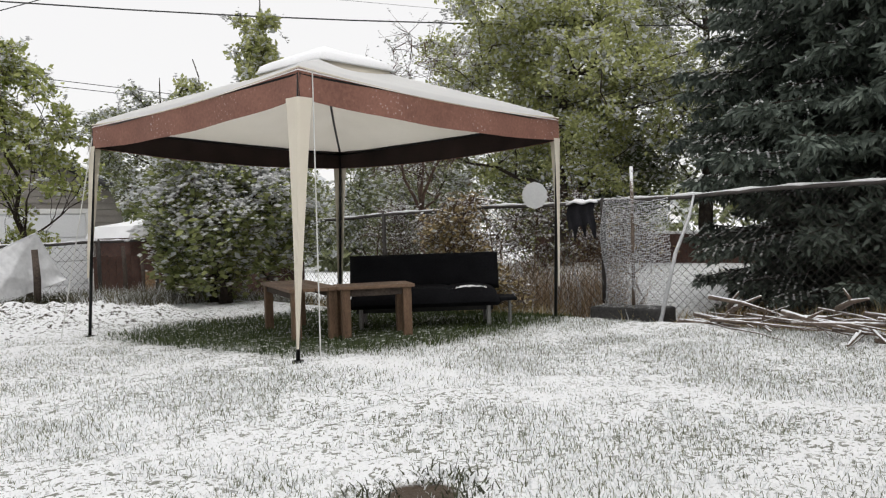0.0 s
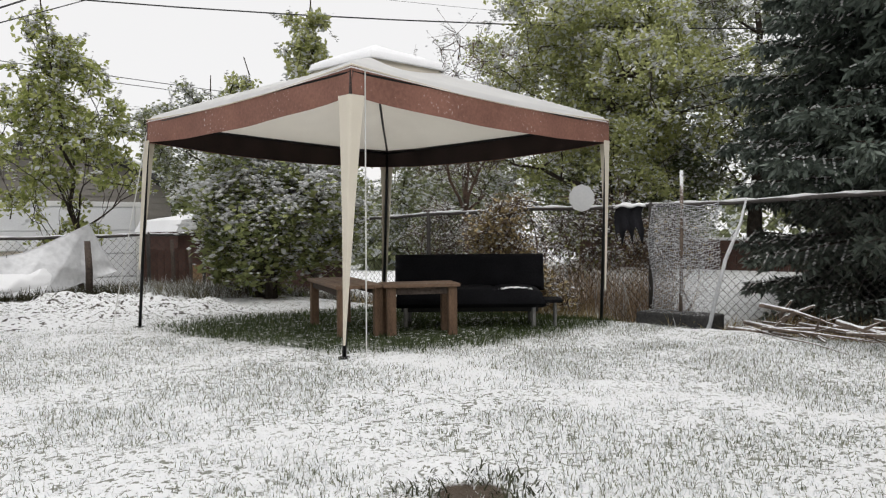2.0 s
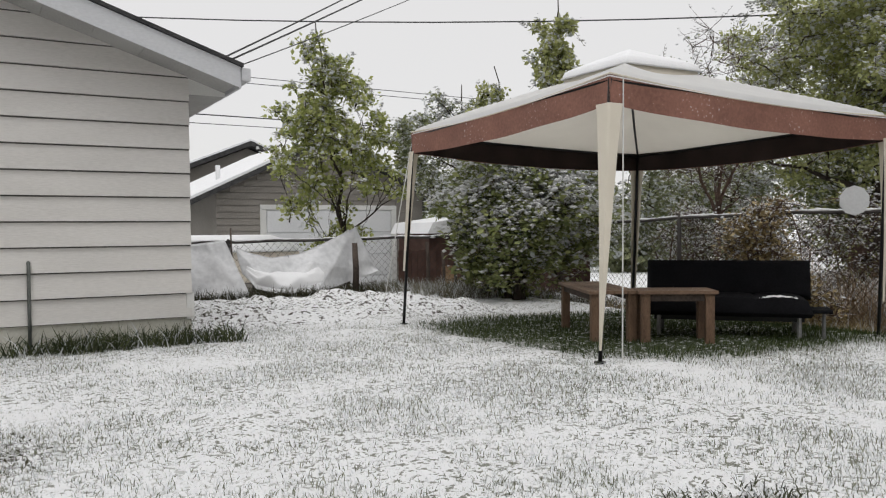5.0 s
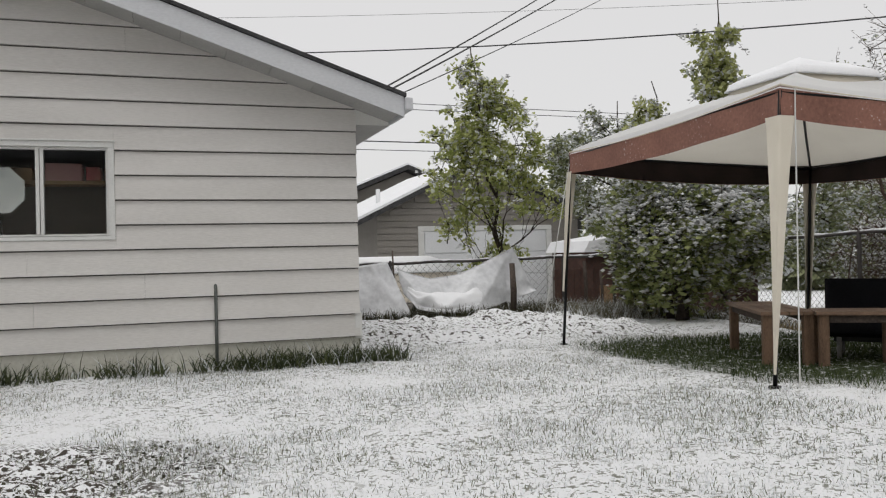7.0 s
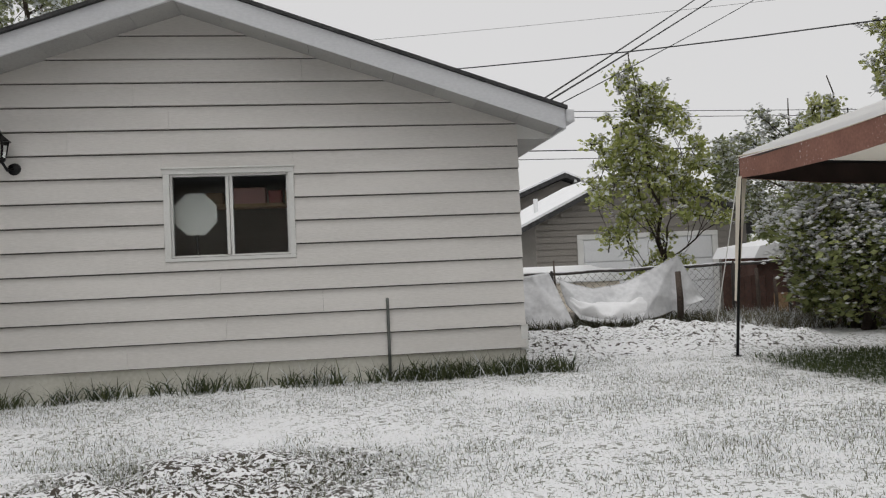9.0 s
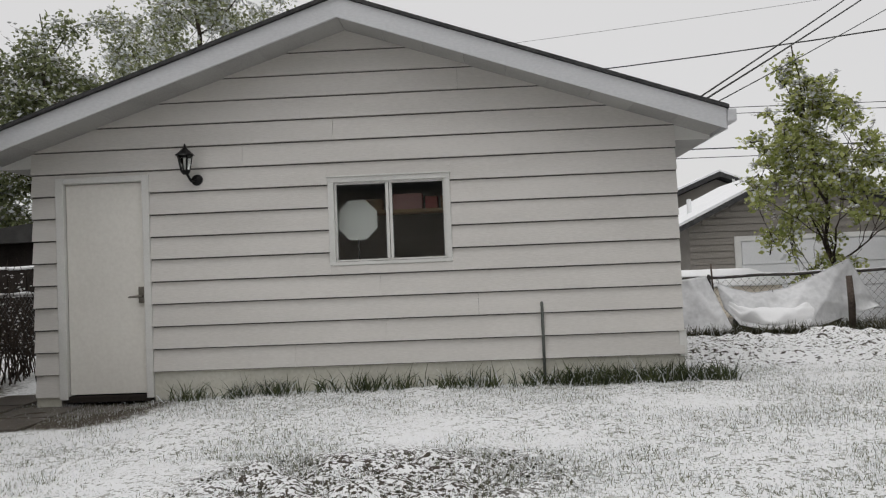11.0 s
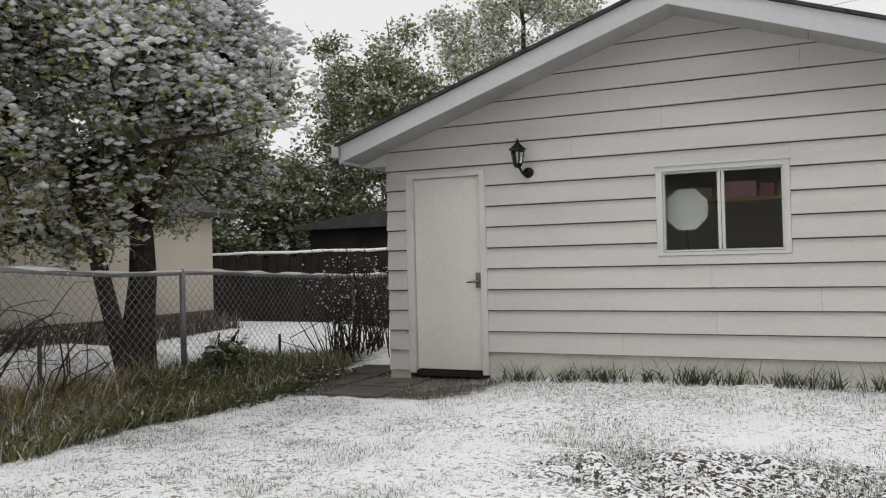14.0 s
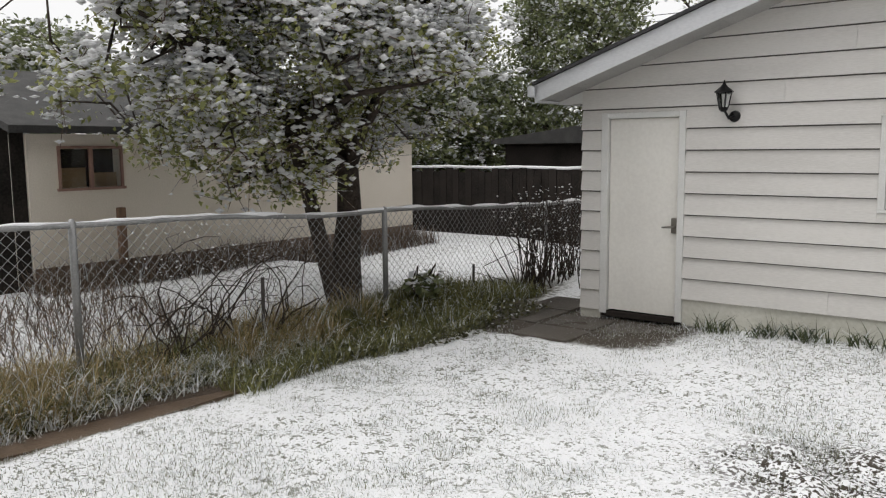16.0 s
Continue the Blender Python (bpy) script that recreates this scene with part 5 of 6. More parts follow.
# ---- tarp and back corner ----
def build_tarp():
    tx, tz = (1.87, 2.1, 2.38, 2.85, 3.25, 3.69, 4.04), (0.72, 0.62, 0.55, 0.60, 0.77, 0.98, 0.35)
    bx, bz = (1.93, 2.05, 2.30, 2.77, 3.20, 3.60, 4.03), (0.36, 0.15, 0.09, 0.08, 0.12, 0.2, 0.33)
    knots = np.linspace(0, 1, 7)

    def fn(u, v):
        xa, za = float(np.interp(u, knots, tx)), float(np.interp(u, knots, tz))
        xb, zb = float(np.interp(u, knots, bx)), float(np.interp(u, knots, bz))
        x, z = xa + (xb - xa) * v, za + (zb - za) * v
        slack = math.sin(math.pi * min(1, u * 1.25)) if u < 0.8 else 0.0
        crease = 0.05 * abs(math.sin(7 * (u - 0.55 * v) + 0.5)) + 0.035 * abs(math.sin(15 * (u + 0.3 * v))) + 0.05 * noise.noise(Vector((x * 2.6, z * 3.0, 1)))
        sag = 0.5 * v ** 0.7 * slack + 0.12 * v
        return (x, 11.78 - sag + crease * (0.35 + 0.65 * slack), z + 0.05 * slack * math.sin(math.pi * v) * noise.noise(Vector((x * 4, v * 4, 7))))
    t = thing("tarp", "white plastic tarp sagging between posts, heavy with snow", "tarp", (2.7, 11.6, 0))
    put("sheet", Build().sheet(fn, 110, 36, 0.005), TARP, t, smooth=True)
    put("hem", Build().tube([fn(u, 0.0) for u in np.linspace(0, 1, 60)], 0.009, 5), TARP, t)
    for u in (0.02, 0.42, 0.8, 0.99):
        x, y, z = fn(u, 0.03)
        put("tie", Build().tube([(x, y, z), (x + 0.02, y + 0.06, z + 0.03), (x + 0.02, 11.9, z - 0.02)], 0.005, 5), CABLE, t, "thin dark tie cord")

    def snow(u, v):
        x, y, z = fn(0.05 + 0.58 * u, 0.4 + 0.5 * v)
        lump = math.sin(math.pi * u) ** 0.5 * max(0, math.sin(math.pi * v)) ** 0.6
        return (x, y + 0.03 - 0.09 * lump, z - 0.02 + 0.05 * lump + 0.02 * noise.noise(Vector((x * 7, v * 4, 3))))
    s = put("snow_on_tarp", Build().sheet(snow, 50, 16, 0.01), SNOW, smooth=True)
    tagged(s, "snow gathered in the sag of the tarp", "snow")

    def wedge(u, v):
        xa, xb = 0.95 + 0.72 * u, 0.85 + 1.08 * u
        x, z = xa + (xb - xa) * v, (0.74 + 0.08 * u) * (1 - v) - 0.03 * v
        return (x, 11.52 - 0.42 * v + 0.05 * abs(math.sin(u * 5 - v * 2)) + 0.05 * noise.noise(Vector((u * 3, v * 3, 2))), z + 0.05 * math.sin(math.pi * v) * noise.noise(Vector((u * 4, v * 3, 2))))
    w = put("tarp", Build().sheet(wedge, 30, 24, 0.008), TARP, smooth=True)
    tagged(w, "end of a white tarp pinned to the ground", "tarp")
    for x, y, z, r in ((3.43, 11.2, 0.76, 0.045), (1.82, 11.82, 0.98, 0.014), (5.1, 11.6, 0.6, 0.025), (4.9, 11.75, 0.75, 0.03)):
        p = put("fence_stake", Build().tube([(x, y, gz(x, y) - 0.05), (x + 0.01, y, z * 0.5), (x, y + 0.02, z)], [r, r, r * 0.85], 8), GREYWOOD, smooth=True)
        tagged(p, "weathered dark wooden stake", "stake", "stakes by the back fence")
    q = put("cardboard_sheet", Build().box(5.42, 5.72, 12.2, 12.22, 0.0, 0.42, 0.004), TAN)
    tagged(q, "tan board leaning behind the back fence", "board")
    q.matrix_basis = pose(0, 0, -0.08)


build_tarp()


def build_trailer():
    e = thing("covered_trailer", "low pale trailer with a thick cap of snow", "trailer", (2.3, 14.6, 0))
    z = gz(2.3, 14.6)
    put("body", Build().box(0.9, 3.6, 14.0, 15.6, z + 0.32, 0.62, 0.05), BEIGE, e)
    put("snow", Build().sheet(lambda u, v: (0.85 + 2.8 * u, 13.95 + 1.7 * v, 0.62 + 0.26 * min(1, 6 * u, 6 * (1 - u)) ** 0.5 * min(1, 5 * v, 5 * (1 - v)) ** 0.5), 24, 12, 0.03), SNOW, e, "thick cap of snow", smooth=True)
    for x in (1.5, 3.0):
        put("wheel", Build().tube([(x, 13.98, z + 0.2), (x, 14.14, z + 0.2)], 0.22, 16), BLACK, e)


build_trailer()


# ---- neighbouring buildings ----
def build_far_garage():
    e = thing("far_garage", "grey lap-sided garage with white door and snowy roof", "garage", (6.4, 20, -0.7), kind="structure")
    zb, y0, y1 = -0.8, 20.0, 26.5
    x0, x1, xc = 3.65, 9.2, 6.42
    wall = Build().prism([(x0, zb), (x1, zb), (x1, 1.88), (xc, 3.2), (x0, 1.88)], y0, y1)
    w = put("wall", wall, GREYSIDE, e)
    k = 0
    z = zb
    while z < 3.0:
        half = min((x1 - x0) / 2, (3.2 - z - 0.15) / 0.475)
        a, b = xc - half, xc + half
        for p, q in (((a, 4.7), (8.4, b)) if z < 1.57 else ((a, b),)):
            if q - p > 0.05:
                put("siding_board", Build().prism([(p, z + 0.008), (q, z + 0.008), (q, z + 0.15), (p, z + 0.15)], y0 - 0.03, y0 - 0.002), GREYSIDE, w)
        z += 0.158
    for s in (-1, 1):
        xe = xc + s * 3.58
        pr = [(xc, 3.22), (xe, 3.22 - 0.48 * 3.58), (xe, 3.35 - 0.48 * 3.58), (xc, 3.35)]
        put("roof", Build().prism(pr if s > 0 else pr[::-1], y0 - 0.4, y1 + 0.3), SHINGLE, e, "dark roof edge")
        pr = [(xc, 3.355), (xe, 3.355 - 0.48 * 3.58), (xe, 3.42 - 0.48 * 3.58), (xc, 3.42)]
        put("snow", Build().prism(pr if s > 0 else pr[::-1], y0 - 0.36, y1 + 0.3), SNOW, e, "snow on the roof")
    d = put("garage_door", Build().box(4.85, 8.25, y0 - 0.02, y0 + 0.02, zb, 1.48), WHITEPANEL, e, "white sectional garage door")
    for i in range(4):
        put("door_panel", Build().box(4.87, 8.23, y0 - 0.04, y0 - 0.02, zb + 0.02 + i * 0.565, zb + 0.56 + i * 0.565, 0.012), WHITEPANEL, d)
    for b in ((4.7, 4.85, zb, 1.48), (8.25, 8.4, zb, 1.48), (4.7, 8.4, 1.48, 1.60)):
        put("door_casing", Build().box(b[0], b[1], y0 - 0.06, y0, b[2], b[3], 0.01), TRIM, e)
    put("vent_pipe", Build().tube([(4.1, 21.6, 1.7), (4.1, 21.6, 2.66)], 0.06, 8), WHITEPANEL, e, "white vent pipe", smooth=True)
    h = thing("far_house", "grey gabled house with snow on its roof", "house", (7.0, 29, -0.7), kind="structure")
    put("wall", Build().prism([(2.8, zb), (11.2, zb), (11.2, 2.2), (7.0, 3.9), (2.8, 2.2)], 29, 36), GREYSIDE, h)
    for s in (-1, 1):
        xe = 7.0 + s * 4.7
        pr = [(7.0, 3.95), (xe, 3.95 - 0.41 * 4.7), (xe, 4.12 - 0.41 * 4.7), (7.0, 4.12)]
        put("roof", Build().prism(pr if s > 0 else pr[::-1], 28.5, 36.4), SHINGLE, h)
        pr = [(7.0, 4.125), (xe, 4.125 - 0.41 * 4.7), (xe, 4.19 - 0.41 * 4.7), (7.0, 4.19)]
        put("snow", Build().prism(pr if s > 0 else pr[::-1], 28.55, 36.4), SNOW, h)
    put("window", Build().box(6.6, 7.4, 28.96, 29.0, 1.5, 2.4, 0.01), DARKROOM, h)
    r = thing("red_shed", "low dark-red shed with a white snow roof", "shed", (8.8, 17.2, -0.6), kind="structure")
    put("wall", Build().box(7.9, 10.6, 17.2, 18.8, -0.7, 0.86), REDFENCE, r)
    put("snow", Build().prism([(7.75, 0.86), (10.75, 0.86), (10.6, 1.12), (9.2, 1.3), (7.9, 1.12)], 17.0, 19.0), SNOW, r)
    f = thing("board_fence", "dark red-brown board fence", "fence", (7.5, 15.6, -0.5), kind="structure")
    for i in range(34):
        x = 6.3 + i * 0.15
        put("board", Build().box(x, x + 0.143, 15.6, 15.62, gz(x, 15.6) - 0.02, 0.52 + 0.02 * math.sin(i * 2.1), 0.003), REDFENCE, f)
    put("rail", Build().box(6.3, 11.4, 15.62, 15.66, 0.3, 0.38), REDFENCE, f)
    f = thing("board_fence", "dark red-brown board fence across the snowy yard", "fence", (12.6, 5, 0.2), kind="structure")
    for i in range(60):
        y = 1.0 + i * 0.15
        put("board", Build().box(12.9, 12.92, y, y + 0.143, gz(12.9, y) - 0.02, 0.62, 0.003), REDFENCE, f)
    put("snow", Build().tube([(12.91, 1.0, 0.63), (12.91, 10.0, 0.63)], 0.03, 6), SNOW, f)


build_far_garage()


SHEDFRAME = surf("red_brown_frame", (0.20, 0.11, 0.085), (0.34, 0.21, 0.17), 5, 60, 0.8, 0.3)


def build_left_yard():
    s = thing("beige_shed", "long low beige stucco shed with a dark roof", "shed", (-9.9, 7, 0.2), kind="structure")
    x = -10.2
    y0, y1 = 4.17, 10.42
    wall = Build()
    wy0, wy1, wz0, wz1 = 4.52, 5.22, 1.27, 1.70
    for a, b, c, d in ((y0, wy0, 0.0, 1.86), (wy0, wy1, 0.0, wz0), (wy0, wy1, wz1, 1.86), (wy1, y1, 0.0, 1.86)):
        wall.box(x - 0.15, x, a, b, c, d)
    put("wall", wall, BEIGE, s)
    put("wall", Build().box(x - 3.0, x - 0.15, y1 - 0.15, y1, 0, 1.86), BEIGE, s)
    put("wall", Build().box(x - 3.0, x - 0.15, y0, y0 + 0.15, 0, 1.86), BEIGE, s)
    # one brown strip paints both dirt and shadow along the wall's foot
    put("base_strip", Build().box(x, x + 0.012, y0, y1, 0.0, 0.42, 0.003), BROWNBASE, s, "brown strip for the dirt and shadow at the wall's foot")
    put("inner_wall", Build().box(x - 0.9, x - 0.85, y0 + 0.2, y1 - 0.2, 0, 1.7), DARKROOM, s)
    w = put("window", Build().box(x - 0.02, x + 0.02, wy0 - 0.03, wy0, wz0 - 0.03, wz1 + 0.03).box(x - 0.02, x + 0.02, wy1, wy1 + 0.03, wz0 - 0.03, wz1 + 0.03)
            .box(x - 0.02, x + 0.02, wy0, wy1, wz1, wz1 + 0.03).box(x - 0.02, x + 0.03, wy0 - 0.05, wy1 + 0.05, wz0 - 0.03, wz0)
            .box(x - 0.02, x + 0.015, 4.85, 4.89, wz0, wz1), SHEDFRAME, s, "weathered red-brown window frame")
    put("pane", Build().box(x - 0.04, x - 0.036, wy0, 4.85, wz0, wz1), GLASS, w)
    put("pane", Build().box(x - 0.04, x - 0.036, 4.89, wy1, wz0, wz1), GLASS, w)
    put("blind", Build().box(x - 0.1, x - 0.09, wy0, 4.85, wz0, wz0 + 0.22), TAN, w, "tan blind half drawn")
    put("blind", Build().box(x - 0.1, x - 0.09, 4.89, wy1, wz0, wz0 + 0.16), TAN, w, "tan blind half drawn")
    put("roof", Build().add([(x + 0.3, y0 - 0.3, 1.86), (x + 0.3, y1 + 0.3, 1.86), (x - 2.2, y1 + 0.3, 2.64), (x - 2.2, y0 - 0.3, 2.64),
                             (x + 0.3, y0 - 0.3, 1.94), (x + 0.3, y1 + 0.3, 1.94), (x - 2.2, y1 + 0.3, 2.72), (x - 2.2, y0 - 0.3, 2.72)],
                            [(3, 2, 1, 0), (4, 5, 6, 7), (0, 1, 5, 4), (1, 2, 6, 5), (2, 3, 7, 6), (3, 0, 4, 7)]), DARKROOF, s, "dark wet shingle roof")
    f = thing("dark_board_fence", "tall dark weathered board fence with snow along its top", "fence", (-9, 12.3, 0), kind="structure")
    for i in range(60):
        a = -14.4 + i * 0.15
        h = 1.28 + 0.05 * math.sin(i * 1.7)
        put("board", Build().box(a, a + 0.14, 12.3 + 0.01 * (i % 2), 12.33 + 0.01 * (i % 2), gz(a, 12.3) - 0.03, h, 0.003), DARKFENCE, f)
    put("snow", Build().tube([(-14.4 + i * 0.5, 12.32, 1.33 + 0.01 * math.sin(i * 2)) for i in range(19)], 0.028, 6), SNOW, f, smooth=True)
    f = thing("dark_board_fence", "tall dark board fence joining the end of the beige shed", "fence", (-10.3, 3.4, 0), kind="structure")
    for i in range(14):
        a = 4.02 - i * 0.15
        put("board", Build().box(-10.26 - 0.01 * (i % 2), -10.23 - 0.01 * (i % 2), a, a + 0.14, gz(-10.2, a) - 0.03, 1.92 + 0.03 * math.sin(i * 2.2), 0.003), DARKFENCE, f)
    b = thing("dark_lean_to", "low dark lean-to with a snow-edged roof", "shed", (-8.3, 13.4, 0), kind="structure")
    put("wall", Build().box(-10.2, -7.0, 13.2, 14.2, -0.2, 1.75), DARKFENCE, b)
    put("roof", Build().prism([(-10.4, 1.75), (-6.8, 1.75), (-6.8, 1.83), (-8.6, 2.05), (-10.4, 1.83)], 13.0, 14.4), DARKROOF, b)


build_left_yard()


def build_vines():
    rng = np.random.default_rng(50)
    e = thing("bare_vine", "dark tangled bare vine on the fence", "vine", on(-6.82, 4.1))
    b = Build()
    for i in range(46):
        y = 3.3 + 1.6 * rng.uniform()
        p = np.array([-6.87 + rng.normal() * 0.05, y, gz(-6.87, y)])
        pts = [p.copy()]
        d = np.array([rng.normal() * 0.2, rng.normal() * 0.5, 1.0])
        for k in range(9):
            d = d + rng.normal(size=3) * np.array([0.15, 0.45, 0.3]) - np.array([0, 0, 0.09 * k * 0.5])
            d /= np.linalg.norm(d)
            p = p + d * 0.155
            p[2] = max(p[2], gz(-6.87, p[1]) + 0.02)
            p[0] = min(max(p[0], -6.91), -6.67)
            pts.append(p.copy())
        r = rng.uniform(0.003, 0.010)
        b.tube(pts, list(np.linspace(r, 0.002, len(pts))), 5)
    tagged(put("stem_tangle", b, BARK, e, smooth=True), kind="stuff")
    at = np.stack([rng.normal(-6.87, 0.06, 260), rng.uniform(3.3, 4.9, 260), rng.uniform(0.35, 1.1, 260)], 1)
    tagged(put("snow", arrays("snow", *clots(rng, at, 0.022)), SNOWBIT, e), kind="stuff")
    e = thing("brush_heap", "dark snowy twigs leaning in the corner by the garage", "brush", on(-6.6, 8.6))
    b = Build()
    for i in range(100):
        x, y = -6.7 + rng.normal() * 0.14, 8.2 + rng.uniform(0, 1.6)
        z = gz(x, y)
        h = rng.uniform(0.3, 1.4)
        b.tube([(x, y, z), (x + rng.normal() * 0.1, y + rng.normal() * 0.15, z + h * 0.5), (x + rng.normal() * 0.2, y + rng.normal() * 0.3, z + h)], [0.009, 0.006, 0.003], 4)
    tagged(put("twig_tangle", b, BARK, e), kind="stuff")
    at = np.stack([rng.normal(-6.65, 0.15, 260), rng.uniform(8.0, 9.8, 260), rng.uniform(0.3, 1.2, 260)], 1)
    tagged(put("snow", arrays("snow", *clots(rng, at, 0.03)), SNOWBIT, e), kind="stuff")
    for x, y, h in ((-6.9, 7.6, 0.34), (-6.85, 4.5, 0.56)):
        p = put("iron_stake", Build().tube([(x, y, gz(x, y) - 0.03), (x + 0.01, y, gz(x, y) + h)], 0.016, 6), OLDSTEEL)
        tagged(p, "short dark iron stake in the weeds", "stake", "stakes along the left fence")
    grow("weed_clump", "broad-leaved dark weed by the fence", "weed", on(-6.75, 6.5), 0.1, (-6.75, 6.5, 0.3), (0.16, 0.22, 0.16), 0.01, 14, 14, 0.09, DARKLEAF, 51, snow_per=3, limbs=6, spread=0.06, aspect=0.8, stems=2, twiggy=1)


build_vines()


# ---- overhead cables ----
def cable(a, b, r, sag, label="thin black overhead cable"):
    a, b = Vector(a), Vector(b)
    pts = [a.lerp(b, i / 24) - Vector((0, 0, sag * 4 * (i / 24) * (1 - i / 24))) for i in range(25)]
    c = put("overhead_cable", Build().tube(pts, r, 5), CABLE)
    tagged(c, label, "cable", "overhead cables")


cable((25.3, -3.2, 5.45), (-8.2, 24.5, 6.6), 0.012, 1.6, "black cable slung across the sky")
cable((0.45, 9.5, 2.42), (8.3, 17.6, 7.3), 0.013, 0.04)
cable((0.45, 9.6, 2.46), (8.15, 17.7, 7.5), 0.012, 0.04)
cable((0.5, 9.7, 2.42), (8.9, 17.3, 7.0), 0.008, 0.05)
for z, r in ((5.72, 0.012), (5.53, 0.012), (4.47, 0.02), (4.2, 0.012)):
    cable((-14, 24.4, z), (34, 27.0, z + 0.1), r, 0.02)
cable((10.8, 9.0, 2.45), (11.8, 1.5, 3.4), 0.008, 0.02)
cable((10.6, 9.0, 2.7), (11.8, 1.5, 3.75), 0.008, 0.02)
cable((-9, 33, 9.5), (24, 18, 8.6), 0.006, 0.3)


# ---- distance ----
def build_far_woods():
    rng = np.random.default_rng(60)
    at, sn = [], []
    for i in range(46):
        a = math.radians(rng.uniform(-25, 205))
        d = rng.uniform(36, 60)
        h = rng.uniform(3.0, 5.2) * d / 42
        c = np.array([d * math.cos(a), d * math.sin(a), h * 0.45 - 0.8])
        k = 700
        p = rng.normal(size=(k, 3))
        p /= np.linalg.norm(p, axis=1)[:, None]
        at.append(c + p * np.array([h * 0.6, h * 0.6, h * 0.55]) * rng.uniform(0.3, 1, (k, 1)) ** 0.6)
        sn.append(at[-1][:: 6] + np.array([0, 0, 0.1]))
    at, sn = np.concatenate(at), np.concatenate(sn)
    stuff("far_trees", "hazy green trees in the distance", "woods", arrays("far_trees", *leaves(rng, at, 0.6, 0.6, 0.8)), SNOWLEAF)


build_far_woods()
for i, (x, y, h) in enumerate(((13.2, 29.0, 5.2), (14.4, 30.5, 4.6), (3.2, 34, 4.0))):
    rng = np.random.default_rng(70 + i)
    e = thing("far_conifer", "dark narrow conifer beyond the roofs", "tree", (x, y, -0.7))
    put("trunk", Build().tube([(x, y, -0.8), (x, y, h)], [0.12, 0.02], 6), BARK, e)
    k = 2600
    t = rng.uniform(0, 1, k) ** 0.7
    r = (1 - t) * 1.1 * rng.uniform(0.3, 1, k)
    a = rng.uniform(0, 6.28, k)
    at = np.stack([x + r * np.cos(a), y + r * np.sin(a), -0.3 + t * (h + 0.3)], 1)
    put("needle_foliage", arrays("needle_foliage", *leaves(rng, at, 0.28, 0.6, 0.4)), DARKLEAF, e)


# ---- grass, weeds and paving ----
def build_grass():
    rng = np.random.default_rng(80)

    def scatter(k, x0, x1, y0, y1, keep=None):
        r = tuft(rng, k, x0, x1, y0, y1)
        return r[keep(r[:, 0], r[:, 1])] if keep else r

    def clear(x, y):
        sheltered = (abs((x - 4.2) / 1.75) ** 4 + abs((y - 6.15) / 1.6) ** 4) < 1
        patchy = np.array([noise.noise(Vector((a * 1.3, b * 1.3, 0))) for a, b in zip(x, y)])
        return ~sheltered & (patchy > rng.uniform(-0.9, 0.55, len(x))) & (x > -6.3 + 0.1 * np.sin(y * 2) + 0.35 * step(y, 4.5, 6.0))
    near = scatter(280000, -6.3, 5.5, 0.9, 5.0, clear)
    far = scatter(130000, -6.0, 6.6, 5.0, 8.2, clear)
    base = np.concatenate([scatter(5000, -10.15, -9.6, 4.0, 10.4), scatter(1500, -9.3, -7.4, 2.0, 4.6)])
    stuff("dry_grass", "brown dead grass at the foot of the shed", "grass", arrays("dry_grass", *blades(rng, base, 0.32, 0.01, 1.2)), leafy("dead_grass", (0.05, 0.035, 0.025), (0.17, 0.12, 0.08), snowed=0.08))
    herb = scatter(11000, -6.95, -5.75, 0.8, 7.6, lambda x, y: np.where(y < 3.8, x < -6.5, x < -6.12 + 0.27 * step(y, 4.5, 6.0)))
    herb[:, 2] += rng.uniform(0.01, 0.1, len(herb))
    stuff("bank_herbs", "small dark herbs at the lawn's edge, half under snow", "weeds", arrays("bank_herbs", *leaves(rng, herb, 0.05, 0.6, 0.5)), leafy("herbs", (0.03, 0.034, 0.014), (0.13, 0.125, 0.055), snowed=0.09))
    w = rng.uniform(0, 6.28, 420)
    rr = rng.normal(0.19, 0.05, 420)
    ring = np.stack([1.03 + rr * np.cos(w), 2.36 + rr * 0.85 * np.sin(w), np.zeros(420)], 1)
    ring[:, 2] = ground_z(ring[:, 0], ring[:, 1])
    stuff("hole_grass", "dark grass round a bare muddy hole", "grass", arrays("hole_grass", *blades(rng, ring, 0.05, 0.007, 2.0)), leafy("dark_wet_grass", (0.02, 0.024, 0.01), (0.09, 0.095, 0.05), snowed=0.2))
    stuff("lawn_grass", "grass tips poking through the snow", "grass", arrays("lawn_grass", *blades(rng, np.concatenate([near, far]), 0.03, 0.0036, 1.0)), GRASS)
    under = scatter(17000, 2.4, 6.3, 4.4, 8.1, lambda x, y: (abs((x - 4.2) / 1.85) ** 4 + abs((y - 6.15) / 1.72) ** 4) < rng.uniform(0.7, 1.25, len(x)))
    stuff("sheltered_grass", "dark green grass kept bare by the canopy", "grass", arrays("sheltered_grass", *blades(rng, under, 0.055, 0.007, 0.9)), GREENGRASS)
    wall = np.concatenate([scatter(2400, -4.25, 0.5, 7.34, 7.58, lambda x, y: np.sin(x * 7) + np.sin(x * 17) + np.sin(x * 41) > rng.uniform(-2.3, 2.4, len(x))), scatter(1000, -0.7, 0.75, 7.3, 7.58)])
    stuff("wall_grass", "long dark grass along the garage wall", "grass", arrays("wall_grass", *blades(rng, wall, 0.2, 0.010, 2.2)), leafy("long_dark_grass", (0.015, 0.028, 0.008), (0.085, 0.10, 0.035), snowed=0.12))
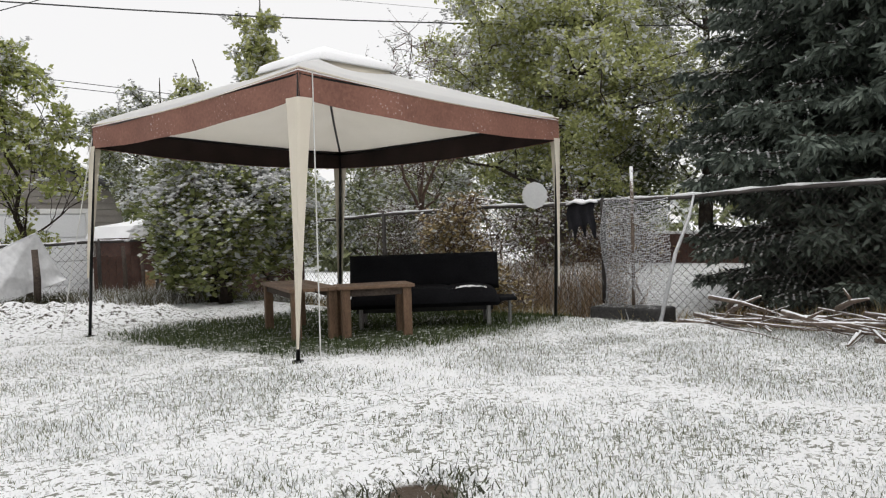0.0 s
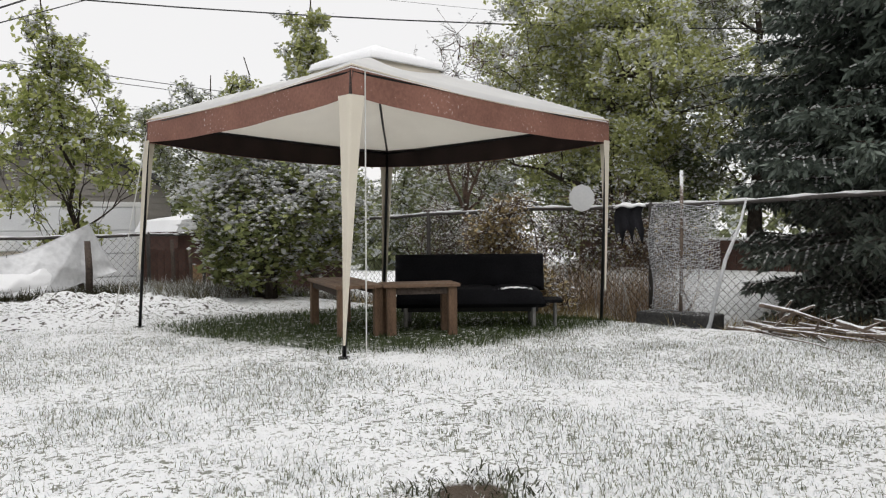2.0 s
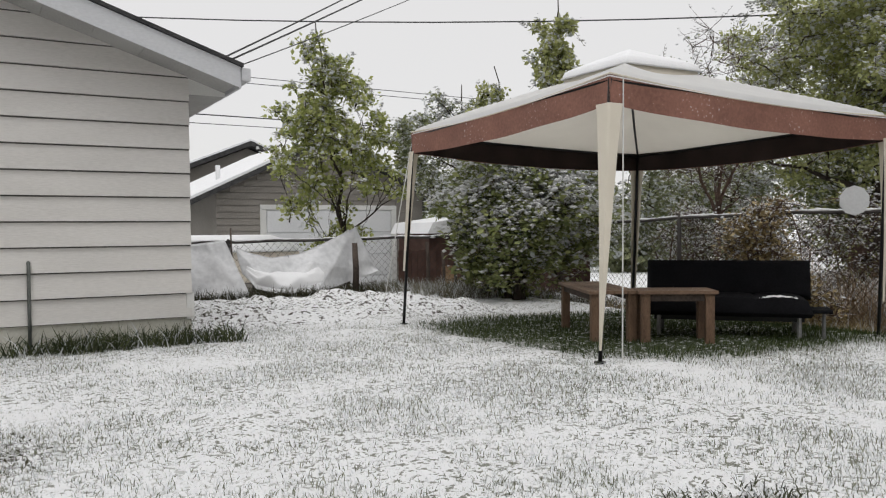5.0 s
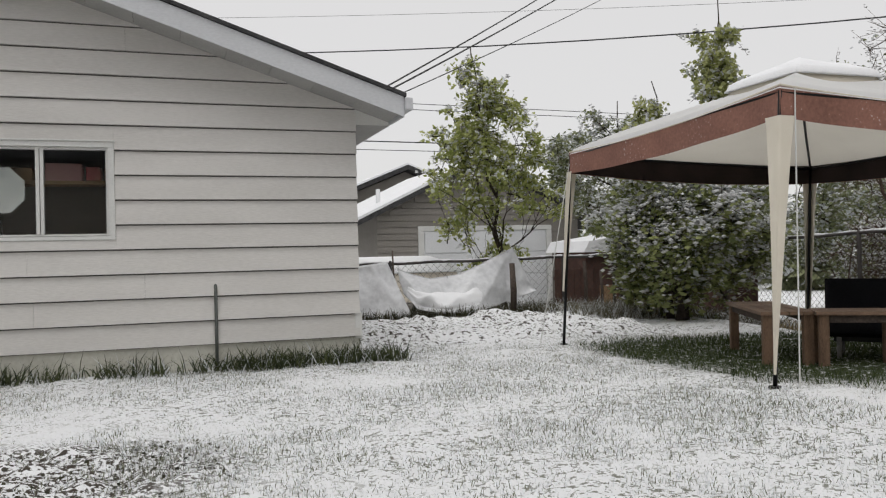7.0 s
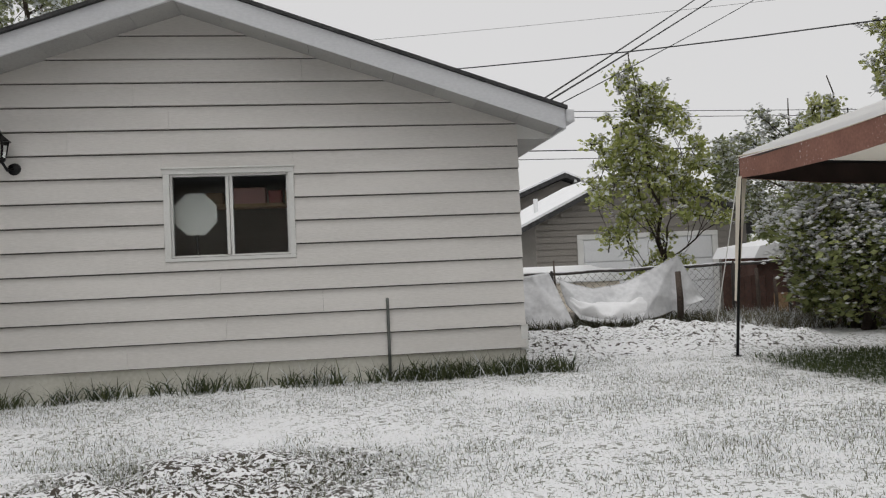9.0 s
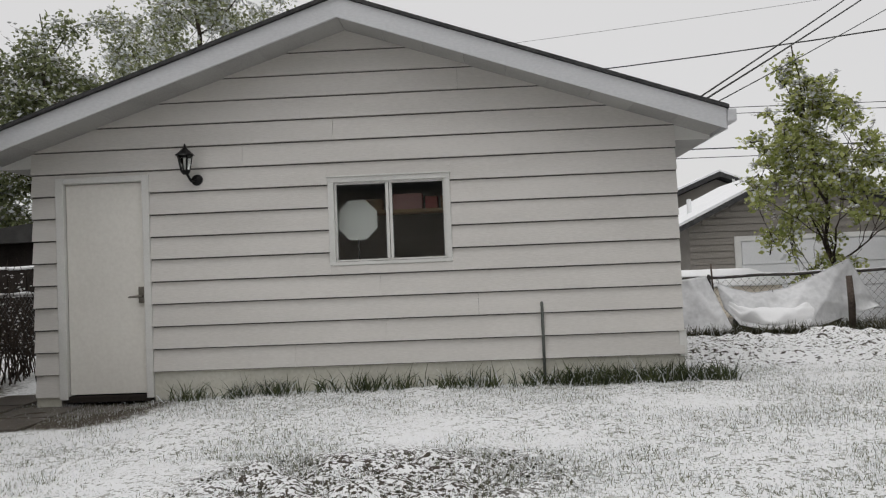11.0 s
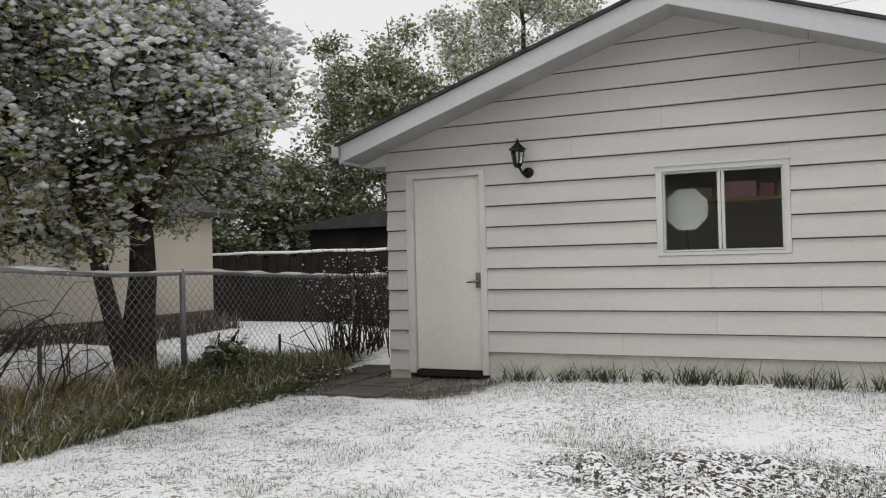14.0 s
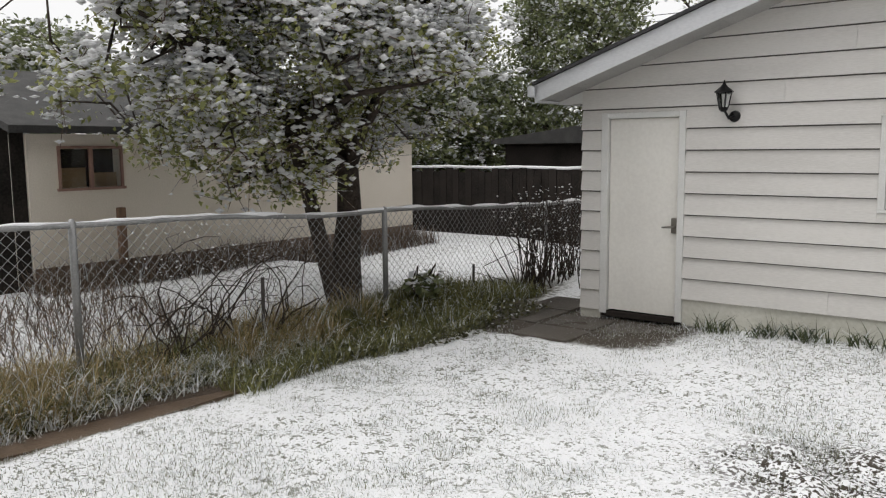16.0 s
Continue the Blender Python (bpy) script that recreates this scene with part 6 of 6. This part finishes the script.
    bank = scatter(24000, -7.2, -6.0, 0.6, 8.3, lambda x, y: (x < -6.08 + 0.06 * np.sin(y * 2.3) + 0.25 * step(y, 4.5, 6.0) - 0.5 * step(y, 6.2, 7.4)) & ((x < -6.5) | (y > 3.7)))
    stuff("bank_weeds", "rank green weeds below the fence, flecked with snow", "weeds", arrays("bank_weeds", *blades(rng, bank, 0.22, 0.008, 2.0)), WEED)
    straw = scatter(9500, -7.15, -6.5, 0.6, 5.8, lambda x, y: np.sin(y * 3.1) + np.sin(y * 7.7 + 1) > rng.uniform(-1.5, 1.5, len(x)))
    stuff("dry_grass", "dry tan grass along the left fence", "grass", arrays("dry_grass", *blades(rng, straw, 0.38, 0.0065, 2.2)), STRAW)
    laid = scatter(3200, -6.75, -6.45, 0.7, 4.9)
    stuff("snowed_grass", "bent grass weighed down by snow along the puddle", "grass", arrays("snowed_grass", *blades(rng, laid, 0.22, 0.009, 3.5)), leafy("snow_coated_grass", (0.30, 0.29, 0.24), (0.66, 0.65, 0.60), snowed=0.45))
    right = np.concatenate([scatter(5200, 6.15, 6.8, 3.9, 9.5, lambda x, y: (x > 6.35 + 0.15 * np.sin(y * 4)) & (np.sin(y * 3.3) > rng.uniform(-1.4, 1.1, len(x)))), scatter(4600, 6.3, 7.6, 0.8, 3.9), scatter(2600, 6.15, 6.85, 5.3, 7.2)])
    stuff("dry_grass", "dry brown grass at the foot of the right fence", "grass", arrays("dry_grass", *blades(rng, right, 0.26, 0.007, 1.4)), STRAW)
    rust = scatter(9000, 6.9, 9.0, 0.2, 3.9)
    stuff("dry_grass", "rust-brown dead grass under the spruce", "grass", arrays("dry_grass", *blades(rng, rust, 0.24, 0.008, 1.8)), leafy("rusty_grass", (0.07, 0.035, 0.016), (0.26, 0.14, 0.06)))
    # weed colour kept low to paint the shade beneath the tarp
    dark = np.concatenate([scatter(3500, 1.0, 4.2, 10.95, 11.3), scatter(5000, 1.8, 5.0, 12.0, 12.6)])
    stuff("back_weeds", "weeds beneath and behind the tarp, darkened for the shade there", "weeds", arrays("back_weeds", *blades(rng, dark, 0.2, 0.01, 1.6)), leafy("shaded_weeds", (0.018, 0.02, 0.008), (0.08, 0.075, 0.035), snowed=0.06))
    tall = scatter(2600, 6.8, 7.6, 4.9, 7.0)
    stuff("dry_grass", "tall tan dead stalks behind the right fence", "grass", arrays("dry_grass", *blades(rng, tall, 0.8, 0.007, 0.9)), leafy("tan_stalks", (0.24, 0.16, 0.10), (0.52, 0.40, 0.27), snowed=0.15, trans=0.3))
    back = scatter(9000, 3.7, 7.4, 9.9, 12.0)
    stuff("back_weeds", "snowy weeds in the back corner", "weeds", arrays("back_weeds", *blades(rng, back, 0.26, 0.007, 1.6)), leafy("grey_weeds", (0.06, 0.055, 0.03), (0.2, 0.18, 0.12), snowed=0.3))
    bits = scatter(420, -6.8, -6.48, 0.6, 7.0)
    bits[:, 2] += rng.uniform(0.02, 0.17, len(bits))
    stuff("snow_flecks", "flecks of snow lying on the weeds", "snow", arrays("snow_flecks", *clots(rng, bits, 0.02)), SNOWBIT)
    cl = scatter(900, -2.95, -0.95, 3.7, 4.95)
    cl = cl[(((cl[:, 0] + 1.95) / 1.0) ** 2 + ((cl[:, 1] - 4.35) / 0.65) ** 2) < 1.1]
    stuff("leaf_litter", "dark leaves and clods showing through the snow", "leaves", arrays("leaf_litter", *leaves(rng, cl + np.array([0, 0, 0.012]), 0.022, 0.5, 0.6)), leafy("dark_litter", (0.02, 0.02, 0.012), (0.07, 0.065, 0.035)))


build_grass()
pave = thing("paving", "dark wet concrete slabs by the garage door", "paving", (-5.2, 7.1, 0), kind="structure")
for x0, x1, y0, y1 in ((-5.0, -4.42, 7.0, 7.5), (-5.6, -5.02, 6.95, 7.5), (-5.62, -5.0, 6.42, 6.93), (-6.2, -5.63, 6.9, 7.6), (-6.2, -5.64, 7.62, 8.3)):
    put("slab", Build().box(x0 + 0.01, x1 - 0.01, y0 + 0.01, y1 - 0.01, -0.3, -0.062 + 0.012 * math.sin(x0 * 9), 0.01), PAVING, pave)
w = put("puddle", Build().slab([(-6.37 + 0.06 * (1.6 * math.sin(a)) + 0.13 * math.cos(a) * (1 + 0.2 * math.sin(5 * a)), 2.35 + 1.55 * math.sin(a)) for a in np.linspace(0, 6.1, 30)], -0.2, -0.10), MUD)
tagged(w, "long brown puddle along the lawn's edge", "puddle", kind="structure")


# ---- the house behind the camera ----
home = thing("house", "plain tan house behind the lawn with dark eaves", "house", (0, -1.2, 0), kind="structure")
put("wall", Build().box(-9, 9, -1.6, -1.4, -0.1, 2.7), BEIGE, home)
put("roof", Build().add([(-9.4, -0.95, 2.65), (9.4, -0.95, 2.65), (9.4, -6.5, 4.6), (-9.4, -6.5, 4.6), (-9.4, -0.95, 2.75), (9.4, -0.95, 2.75), (9.4, -6.5, 4.7), (-9.4, -6.5, 4.7)],
                        [(0, 1, 2, 3), (7, 6, 5, 4), (4, 5, 1, 0), (5, 6, 2, 1), (6, 7, 3, 2), (7, 4, 0, 3)]), DARKROOF, home)
q = put("wooden_post", Build().box(-10.0, -9.92, 5.02, 5.1, 0.05, 1.04, 0.008), WOOD)
tagged(q, "short brown wooden post standing by the beige shed", "post")
